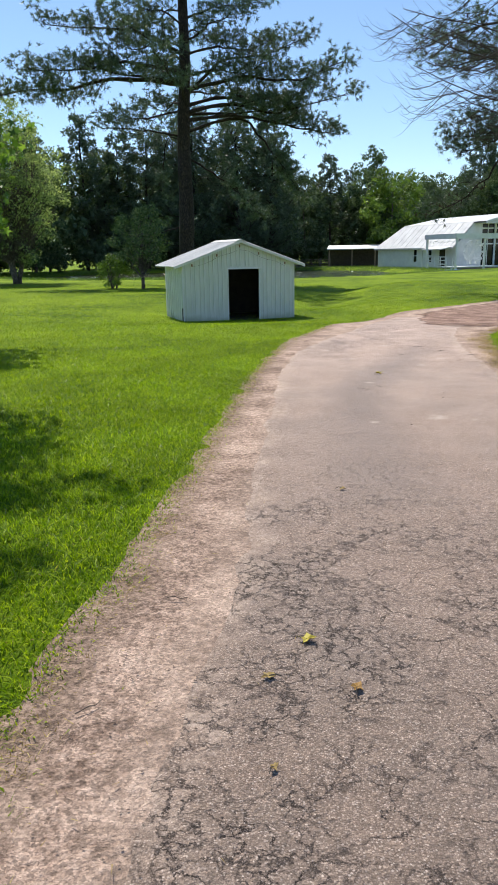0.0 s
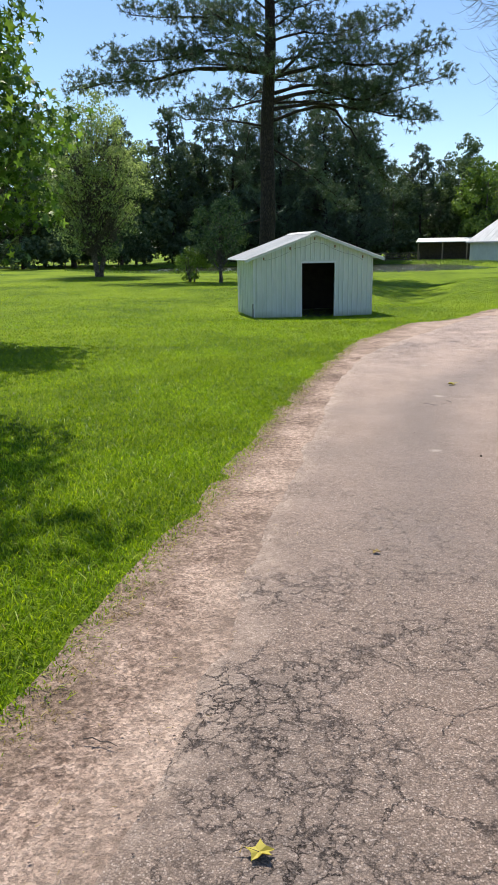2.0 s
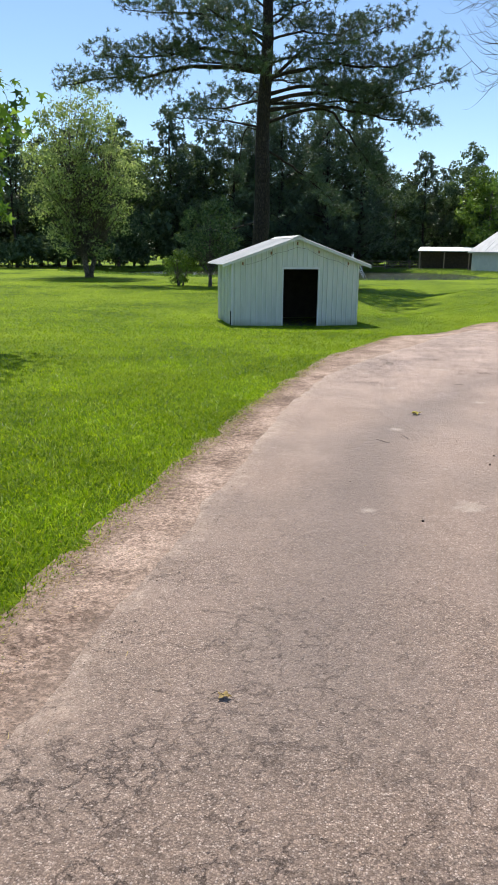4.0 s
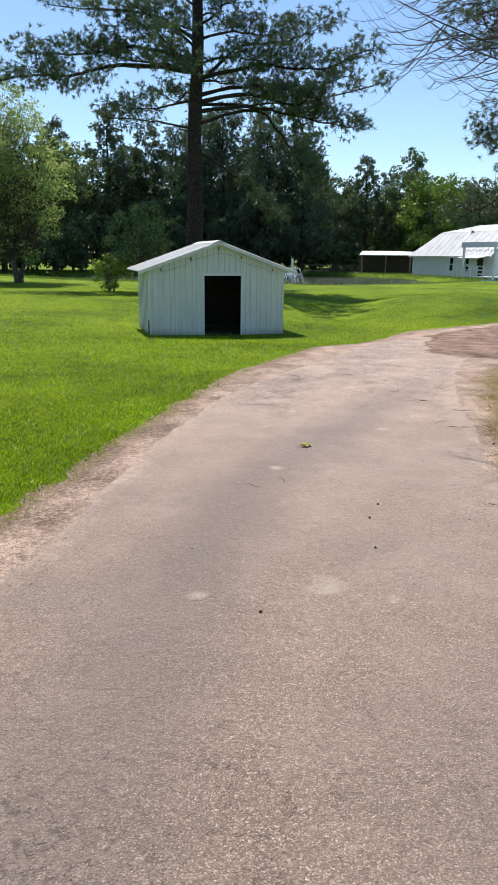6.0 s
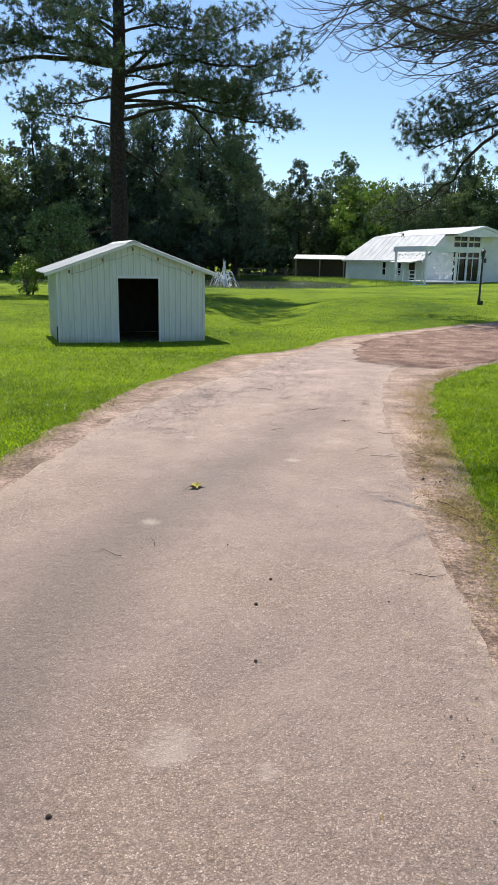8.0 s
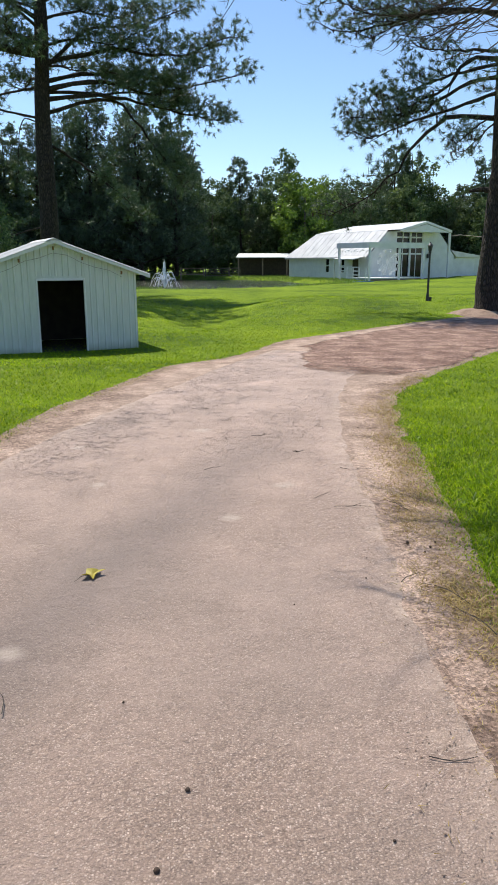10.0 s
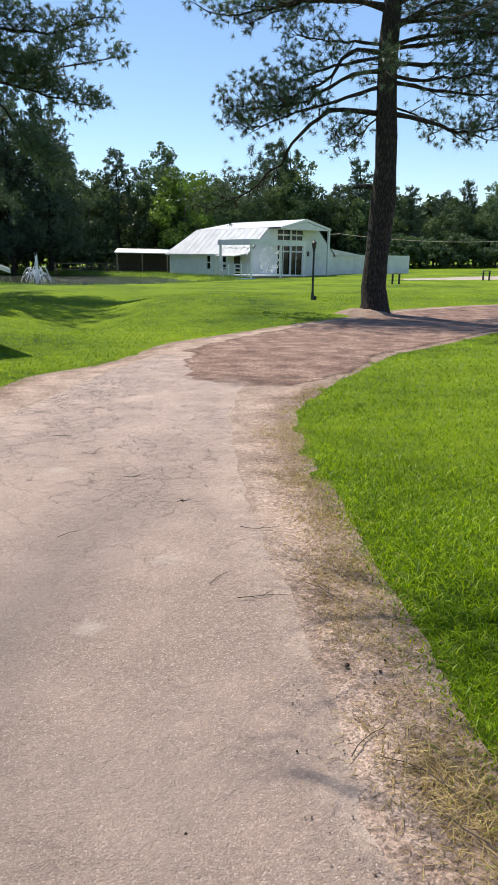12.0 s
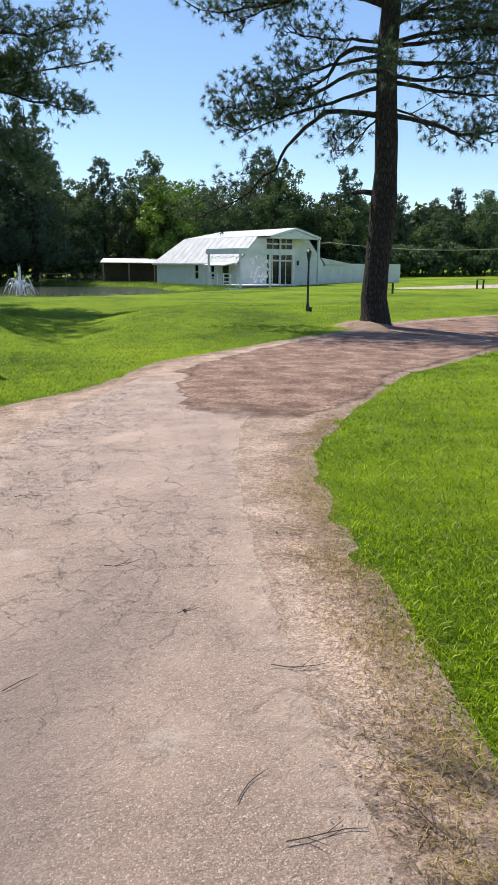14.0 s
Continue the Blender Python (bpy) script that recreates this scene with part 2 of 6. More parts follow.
def painted_metal():
    m, nt, b = nodes_of("weathered white painted sheet metal")
    tc = nt.nodes.new("ShaderNodeTexCoord").outputs["Object"]
    mp = add(nt, "ShaderNodeMapping", Scale=(6.0, 6.0, 0.7))
    nt.links.new(tc, mp.inputs[0])
    streak, grime = noise_at(nt, mp.outputs[0], 2.0, 6, 0.65), noise_at(nt, tc, 1.4, 5)
    base = mixc(nt, ramp(nt, streak, [(0.4, grey(0.0)), (0.75, grey(0.6))]), (0.62, 0.65, 0.615), (0.43, 0.475, 0.425))
    sep = nt.nodes.new("ShaderNodeSeparateXYZ")
    nt.links.new(tc, sep.inputs[0])
    splash = ramp(nt, maths(nt, "ADD", sep.outputs[2], maths(nt, "MULTIPLY", grime, 0.5)), [(0.24, grey(0.75)), (0.46, grey(0.0))])
    base = mixc(nt, splash, base, (0.3, 0.33, 0.22))
    nt.links.new(base, b.inputs["Base Color"])
    b.inputs["Roughness"].default_value = 0.5
    bump(nt, b, grime, 0.15, 0.02)
    return m


def bark_material(name, c1, c2):
    m, nt, b = nodes_of(name)
    tc = coords(nt)
    mp = add(nt, "ShaderNodeMapping", Scale=(1.0, 1.0, 0.28))
    nt.links.new(tc, mp.inputs[0])
    v = add(nt, "ShaderNodeTexVoronoi", Scale=15.0)
    v.feature = "DISTANCE_TO_EDGE"
    nt.links.new(mp.outputs[0], v.inputs["Vector"])
    plate = ramp(nt, v.outputs["Distance"], [(0.0, grey(0.0)), (0.22, grey(1.0))])
    n = noise_at(nt, tc, 7.0, 5, 0.65)
    base = mixc(nt, plate, tuple(0.35 * c for c in c1), ramp(nt, n, [(0.35, c1), (0.65, c2)]))
    nt.links.new(base, b.inputs["Base Color"])
    b.inputs["Roughness"].default_value = 0.95
    bump(nt, b, maths(nt, "ADD", plate, maths(nt, "MULTIPLY", n, 0.6)), 1.0, 0.04)
    return m


def water_material():
    m, nt, b = nodes_of("pond water")
    p = coords(nt)
    b.inputs["Base Color"].default_value = (0.035, 0.042, 0.022, 1)
    b.inputs["Roughness"].default_value = 0.12
    b.inputs["IOR"].default_value = 1.33
    bump(nt, b, noise_at(nt, p, 4.0, 5, 0.6), 1.0, 0.22)
    return m


VERGE = soil_material("sandy pinkish soil", (0.56, 0.41, 0.325), (0.39, 0.272, 0.208), (0.16, 0.102, 0.073), 110.0, 0.5, True)
def frayed(m, across=4.5, along=9.0):
    """Lets a laid surface thin out into grains along its edges."""
    nt = m.node_tree
    uv = nt.nodes.new("ShaderNodeSeparateXYZ")
    nt.links.new(nt.nodes.new("ShaderNodeUVMap").outputs[0], uv.inputs[0])
    side = maths(nt, "MINIMUM", uv.outputs[0], maths(nt, "SUBTRACT", 1.0, uv.outputs[0]))
    e = maths(nt, "MINIMUM", maths(nt, "MULTIPLY", side, across), maths(nt, "MULTIPLY", uv.outputs[1], along))
    p = coords(nt)
    n = maths(nt, "ADD", maths(nt, "MULTIPLY", noise_at(nt, p, 1.8, 5, 0.65), 0.75), maths(nt, "MULTIPLY", noise_at(nt, p, 40.0, 4, 0.7), 0.4))
    cut = ramp(nt, maths(nt, "SUBTRACT", maths(nt, "ADD", e, 0.45), n), [(0.0, grey(0.0)), (0.28, grey(1.0))])
    nt.links.new(cut, nt.nodes["Principled BSDF"].inputs["Alpha"])


ASPHALT = asphalt_material()
frayed(ASPHALT, 13.0, 60.0)
GRAVEL = soil_material("red iron-ore gravel", (0.40, 0.27, 0.205), (0.23, 0.135, 0.10), (0.12, 0.062, 0.044), 42.0, 0.5)
PALE_GRAVEL = soil_material("pale gravel", (0.5, 0.44, 0.37), (0.42, 0.35, 0.28), (0.3, 0.24, 0.18), 25.0)
frayed(GRAVEL, 7.0)
LAWN = lawn_material()
BLADE = leafy("green grass blades", (0.05, 0.11, 0.002), (0.2, 0.325, 0.005), (0.44, 0.54, 0.018), 0.45, 0.42, 0.6, 0.25)
STRAW = leafy("dry straw grass", (0.18, 0.125, 0.045), (0.36, 0.26, 0.105), (0.54, 0.43, 0.2), 0.25, 0.7)
WHITE_METAL = painted_metal()
# Carport roof: lighter copy of the roof sheet, sunlit brightness in its colour.
ROOF_SUNLIT = plain("white roof sheet lightened for sunlight", (0.74, 0.74, 0.73), (0.82, 0.82, 0.8), 1.0, 0.6, 0.1, 0.004, 20.0, 0.0, True)
ROOF_METAL = plain("galvanised white roof sheet", (0.5, 0.5, 0.5), (0.68, 0.68, 0.67), 1.2, 0.42, 0.1, 0.004, 20.0, 0.0, True)
WHITE_PAINT = plain("white paint", (0.6, 0.62, 0.63), (0.72, 0.74, 0.75), 1.5, 0.55, 0.1, 0.003, 30.0, 0.0, True)
TIMBER = plain("bare grey timber", (0.16, 0.12, 0.085), (0.3, 0.24, 0.18), 5.0, 0.85, 0.4, 0.004, 40.0)
DARK_METAL = plain("black painted iron", (0.012, 0.012, 0.013), (0.03, 0.03, 0.032), 5.0, 0.45)
# Near-black: shade inside shed, carport and house is put into this colour.
DARK_INSIDE = plain("dark boards and indoor shade", (0.03, 0.026, 0.022), (0.06, 0.05, 0.04), 5.0, 0.9)
RUST = plain("rust stain", (0.16, 0.08, 0.04), (0.3, 0.17, 0.1), 20.0, 0.9)
PINE_BARK = bark_material("plated pine bark", (0.034, 0.024, 0.02), (0.075, 0.055, 0.045))
GREY_BARK = bark_material("grey bark", (0.12, 0.1, 0.08), (0.24, 0.21, 0.175))
TWIG = plain("dry grey twigs", (0.04, 0.032, 0.027), (0.085, 0.07, 0.06), 8.0, 0.9)
# Needle, dark and mid leaf tones carry some blue-grey distance haze in their colour.
NEEDLE = leafy("pine needles", (0.04, 0.072, 0.045), (0.068, 0.112, 0.066), (0.13, 0.18, 0.1), 0.2, 0.4, 0.35, 0.5)
LEAF_DARK = leafy("dark broad leaves", (0.055, 0.09, 0.05), (0.092, 0.14, 0.08), (0.15, 0.205, 0.128), 0.3, 0.7, 0.15, 0.08)
LEAF_MID = leafy("mid green leaves", (0.06, 0.1, 0.05), (0.108, 0.158, 0.08), (0.2, 0.255, 0.145), 0.35, 0.7, 0.15, 0.08)
LEAF_LIGHT = leafy("light green leaves", (0.08, 0.14, 0.025), (0.12, 0.2, 0.035), (0.17, 0.26, 0.05), 0.35, 0.5)
LEAF_SILVER = leafy("silvery green leaves", (0.14, 0.2, 0.09), (0.24, 0.31, 0.15), (0.38, 0.45, 0.25), 0.5, 0.6, 0.35, 0.15)
LEAF_STAR = leafy("glossy star-shaped leaves", (0.045, 0.095, 0.02), (0.09, 0.17, 0.03), (0.22, 0.34, 0.075), 0.42, 0.36)
FALLEN = leafy("fallen yellow leaf", (0.42, 0.34, 0.05), (0.5, 0.42, 0.08), (0.4, 0.4, 0.1), 0.2, 0.6)
FALLEN_BROWN = leafy("fallen brown leaf", (0.22, 0.11, 0.03), (0.3, 0.17, 0.05), (0.4, 0.28, 0.08), 0.15, 0.6)
CONE = plain("dark pine cone scales", (0.03, 0.02, 0.014), (0.08, 0.05, 0.035), 60.0, 0.9)
CRUMB = plain("crumbs of brown soil", (0.17, 0.115, 0.085), (0.42, 0.31, 0.24), 40.0, 0.95)
WATER = water_material()
FOAM = plain("white water spray", (0.75, 0.8, 0.82), (0.9, 0.92, 0.94), 6.0, 0.25)
BLUE = plain("blue plastic sheet", (0.02, 0.12, 0.3), (0.04, 0.2, 0.42), 4.0, 0.5)
GLASS, _nt, _b = nodes_of("dark window glass")
_b.inputs["Base Color"].default_value = (0.01, 0.012, 0.015, 1)
_b.inputs["Roughness"].default_value = 0.05
_b.inputs["Specular IOR Level"].default_value = 0.25


# ---- mesh helpers ----
def arrays_mesh(name, verts, tris):
    """A mesh of triangles from arrays."""
    me = bpy.data.meshes.new(name)
    verts, tris = np.asarray(verts, np.float32), np.asarray(tris, np.int32)
    me.vertices.add(len(verts))
    me.vertices.foreach_set("co", verts.ravel())
    me.loops.add(tris.size)
    me.loops.foreach_set("vertex_index", tris.ravel())
    me.polygons.add(len(tris))
    me.polygons.foreach_set("loop_start", np.arange(0, tris.size, 3, dtype=np.int32))
    me.update(calc_edges=True)
    return me


class Shape:
    """Collects solids for one mesh."""

    def __init__(self):
        self.v, self.f = [], []

    def put(self, verts, faces):
        n = len(self.v)
        self.v += [tuple(p) for p in verts]
        self.f += [tuple(n + i for i in f) for f in faces]
        return self

    def box(self, x0, x1, y0, y1, z0, z1, m=None, bevel=0.0):
        """A box with chamfered upright edges where bevel is given."""
        b = min(bevel, (x1 - x0) * 0.4, (y1 - y0) * 0.4)
        if b > 0:
            ring = [(x0 + b, y0), (x1 - b, y0), (x1, y0 + b), (x1, y1 - b), (x1 - b, y1), (x0 + b, y1), (x0, y1 - b), (x0, y0 + b)]
        else:
            ring = [(x0, y0), (x1, y0), (x1, y1), (x0, y1)]
        k = len(ring)
        vs = [Vector((x, y, z)) for z in (z0, z1) for x, y in ring]
        fs = [tuple(range(k))[::-1], tuple(range(k, 2 * k))] + [(i, (i + 1) % k, k + (i + 1) % k, k + i) for i in range(k)]
        return self.put([m @ p for p in vs] if m else vs, fs)

    def prism(self, outline, y0, y1):
        """An outline in x and z pushed from y0 to y1."""
        k = len(outline)
        vs = [(x, y, z) for y in (y0, y1) for x, z in outline]
        return self.put(vs, [tuple(range(k)), tuple(range(k, 2 * k))[::-1]] + [(k + i, k + (i + 1) % k, (i + 1) % k, i) for i in range(k)])

    def tube(self, pts, radii, n=6):
        pts = [Vector(p) for p in pts]
        rings, side = [], Vector((0.31, 0.95, 0.02))
        for i, p in enumerate(pts):
            d = (pts[min(i + 1, len(pts) - 1)] - pts[max(i - 1, 0)]).normalized()
            a = d.cross(side)
            if a.length < 0.1:
                a = d.cross(Vector((1, 0, 0)))
            a.normalize()
            c = d.cross(a)
            r = radii[i] if hasattr(radii, "__len__") else radii
            rings += [p + r * (math.cos(q) * a + math.sin(q) * c) for q in (2 * math.pi * j / n for j in range(n))]
        k = len(pts)
        fs = [(i * n + j, i * n + (j + 1) % n, (i + 1) * n + (j + 1) % n, (i + 1) * n + j) for i in range(k - 1) for j in range(n)]
        return self.put(rings, fs + [tuple(range(n))[::-1], tuple((k - 1) * n + j for j in range(n))])

    def mesh(self, name, smooth=False):
        me = bpy.data.meshes.new(name)
        me.from_pydata(self.v, [], self.f)
        me.update()
        if smooth:
            me.polygons.foreach_set("use_smooth", [True] * len(me.polygons))
        return me


def part(name, shape, material, parent=None, label="", smooth=False):
    """Links a shape as one mesh object under a thing or a part."""
    me = shape.mesh(name, smooth) if isinstance(shape, Shape) else shape
    if not me.materials:
        me.materials.append(material)
    ob = new(name, me)
    if parent:
        ob.parent = parent
    return tagged(ob, label)


def thing(name, label, category, m=None, group="", kind=""):
    """An Empty at the base of a thing, to parent its parts."""
    ob = new(name)
    ob.empty_display_size = 0.2
    if m is not None:
        ob.matrix_world = m
    return tagged(ob, label, category, group, kind)


# ---- the lie of the land ----
_ys = np.arange(-60.0, 420.0, 1.0)
_zs = np.interp(_ys, [-60, 0, 15, 22, 27, 33, 60, 92, 150, 420], [0.6, 0.0, -0.262, -0.385, -0.40, -0.27, -0.26, -0.42, -0.2, 2.0])
_zs = np.convolve(np.pad(_zs, 2, mode="edge"), [0.1, 0.2, 0.4, 0.2, 0.1], mode="valid")
POND = (-8.5, 72.0, 19.5, 19.0)
WATER_Z = -0.68


def ease(v, a, b):
    t = np.clip((v - a) / (b - a), 0, 1)
    return t * t * (3 - 2 * t)


def land(x, y):
    """Height of the ground."""
    x, y = np.asarray(x, float), np.asarray(y, float)
    z = np.interp(y, _ys, _zs)
    z = z + 0.022 * np.clip(x - 14, 0, 60) * ease(y, 38, 70)
    # shallow hollow in which the shed stands
    z = z - 0.15 * np.exp(-(((x + 2.4) / 5.0) ** 4 + ((y - 24.2) / 4.0) ** 4))
    # swale that leads from beside the shed to the pond
    ax = (x - 0.4 - 0.11 * (y - 26)) / (1.5 + 0.05 * np.clip(y - 26, 0, 30))
    z = z - 0.45 * np.exp(-ax * ax) * ease(y, 26.0, 31) * (1 - ease(y, 36, 50))
    # low mound beyond the swale
    z = z + 0.28 * np.exp(-(((x - 4.5) / 5.0) ** 2 + ((y - 36.5) / 3.2) ** 2))
    wob = 0.12 * np.sin(3.0 * np.arctan2(y - POND[1], x - POND[0]) + 0.7) + 0.06 * np.sin(7.0 * np.arctan2(y - POND[1], x - POND[0]))
    r = np.sqrt(((x - POND[0]) / POND[2]) ** 2 + ((y - POND[1]) / POND[3]) ** 2) + 0.5 * wob
    z = z - 0.95 * (1 - ease(r, 0.88, 1.07))
    return z + 0.012 * np.sin(0.9 * x + 0.4 * y) * np.sin(0.7 * y - 0.3 * x)


def land_z(x, y):
    return float(land(x, y))


def grid_mesh(name, xs, ys, height):
    gx, gy = np.meshgrid(xs, ys)
    v = np.stack([gx, gy, height(gx, gy)], -1).reshape(-1, 3)
    i = (np.arange(len(ys) - 1)[:, None] * len(xs) + np.arange(len(xs) - 1)[None, :]).ravel()
    k = len(xs)
    tris = np.concatenate([np.stack([i, i + 1, i + k + 1], -1), np.stack([i, i + k + 1, i + k], -1)])
    me = arrays_mesh(name, v, tris)
    me.polygons.foreach_set("use_smooth", [True] * len(me.polygons))
    return me


def spaced(*runs):
    out = []
    for a, b, step in runs:
        out += list(np.arange(a, b, step))
    return np.array(out + [runs[-1][1]])


gx = spaced((-1500, -300, 200), (-300, -60, 20), (-60, -14, 1.5), (-14, 16, 0.4), (16, 70, 1.5), (70, 300, 20), (300, 1500, 200))
gy = spaced((-400, -60, 50), (-60, -4, 4), (-4, 48, 0.4), (48, 100, 1.0), (100, 200, 8), (200, 1600, 100))
ground = tagged(new("ground", grid_mesh("ground", gx, gy, land)), "flat mown green lawn reaching to the woods", "lawn", kind="structure")
ground.data.materials.append(LAWN)


def polyline(points, n):
    """n points at even steps along a smoothed line."""
    p = np.array(points, float)
    d = np.concatenate([[0], np.cumsum(np.linalg.norm(np.diff(p, axis=0), axis=1))])
    s = np.linspace(0, d[-1], n)
    q = np.stack([np.interp(s, d, p[:, 0]), np.interp(s, d, p[:, 1])], -1)
    for _ in range(3):
        q[1:-1] = 0.25 * q[:-2] + 0.5 * q[1:-1] + 0.25 * q[2:]
    return q


def ragged(line, amount, seed, scale=1.6):
    """The line with an uneven, frayed course."""
    out = line.copy()
    for i, (x, y) in enumerate(line):
        a = noise.noise((x * scale, y * scale, seed)) + 0.5 * noise.noise((x * scale * 3.7, y * scale * 3.7, seed + 9)) + 0.3 * noise.noise((x * scale * 11, y * scale * 11, seed + 5))
        out[i, 0] += amount * a
        out[i, 1] += 0.5 * amount * a
    return out


def ribbon(name, left, right, across, lift, material, rough=0.0, crown=0.0):
    """A surface laid on the ground between two lines of equal count."""
    u = np.linspace(0, 1, across)
    v = left[:, None, :] * (1 - u)[None, :, None] + right[:, None, :] * u[None, :, None]
    x, y = v[..., 0], v[..., 1]
    z = land(x, y) + lift * np.minimum(1, 14 * np.minimum(u, 1 - u) + 0.12)[None, :] + crown * (4 * u * (1 - u))[None, :]
    if rough:
        z = z + rough * (np.sin(5.1 * x + 2.3 * y) * np.sin(4.3 * y - 1.7 * x) + 0.6 * np.sin(11.0 * x + 3.0) * np.sin(9.0 * y))
    k, n = across, len(left)
    i = (np.arange(n - 1)[:, None] * k + np.arange(k - 1)[None, :]).ravel()
    tris = np.concatenate([np.stack([i, i + 1, i + k + 1], -1), np.stack([i, i + k + 1, i + k], -1)])
    me = arrays_mesh(name, np.stack([x, y, z], -1).reshape(-1, 3), tris)
    uv = me.uv_layers.new(name="UVMap")
    vs = np.linspace(0, 1, n)
    flat = np.stack([np.broadcast_to(u[None, :], (n, k)), np.broadcast_to(vs[:, None], (n, k))], -1).reshape(-1, 2)
    uv.data.foreach_set("uv", flat[tris.ravel()].astype(np.float32).ravel())
    me.polygons.foreach_set("use_smooth", [True] * len(me.polygons))
    me.materials.append(material)
    return new(name, me)


GRASS_L = polyline([(-0.95, -8), (-0.8, 1), (-0.8, 2.4), (-0.73, 3.4), (-0.7, 4.7), (-0.64, 7), (-0.6, 9.5), (-0.45, 12.5), (-0.1, 15.3), (0.9, 19.3), (2.05, 21.4), (3.2, 24.0), (5.0, 25.9), (7.2, 28.1), (12.1, 32.6), (22, 38), (36, 43)], 420)
GRASS_R = polyline([(3.3, -8), (3.1, 2), (3.0, 6), (2.95, 8.5), (3.15, 10.4), (3.42, 12.3), (3.6, 14.2), (3.95, 16.1), (5.2, 18.4), (7.3, 21.6), (11.75, 25.7), (22, 31), (36, 35)], 420)
ROAD_L = polyline([(-0.5, -8), (-0.4, 1), (-0.33, 2.3), (-0.22, 3.1), (-0.24, 4), (-0.3, 5.2), (-0.28, 8), (-0.28, 10.6), (-0.08, 13), (0.6, 15.6), (1.4, 18), (2.1, 20.5), (2.75, 22.3)], 300)
ROAD_R = polyline([(2.9, -8), (2.8, 2), (2.72, 8), (2.78, 10), (2.9, 11.8), (3.0, 13.7), (3.26, 15.6), (3.68, 17.6), (4.3, 19.0), (5.4, 20.4)], 300)
RED_L = polyline([(3.55, 17.7), (3.0, 18.8), (3.1, 20.3), (3.5, 22.9), (5.3, 25.6), (7.4, 28.0), (12.2, 32.3), (22, 37.6), (36, 42.6)], 200)
RED_R = polyline([(3.6, 17.65), (4.5, 17.7), (5.1, 18.4), (5.8, 19.1), (7.35, 21.6), (11.9, 25.7), (22, 31.3), (36, 35.3)], 200)
tagged(ribbon("verge", ragged(GRASS_L, 0.05, 3) - [0.11, -0.05], ragged(GRASS_R, 0.05, 7) + [0.11, -0.05], 60, 0.008, VERGE, 0.003), "bare sandy verge along the drive", "verge", kind="structure")
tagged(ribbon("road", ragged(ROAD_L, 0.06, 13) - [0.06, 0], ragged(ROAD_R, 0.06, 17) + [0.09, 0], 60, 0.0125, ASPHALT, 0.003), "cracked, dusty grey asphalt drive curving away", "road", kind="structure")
tagged(ribbon("gravel_drive", ragged(RED_L, 0.4, 23, 1.1), ragged(RED_R, 0.3, 27, 1.1), 40, 0.026, GRAVEL, 0.003), "reddish gravel drive shaded by a pine", "gravel", kind="structure")
tagged(ribbon("far_track", polyline([(24, 61), (30, 60), (45, 58), (70, 60)], 40), polyline([(24, 63), (31, 66), (45, 68), (70, 70)], 40), 12, 0.02, PALE_GRAVEL), "pale gravel yard before the field", "gravel", kind="structure")


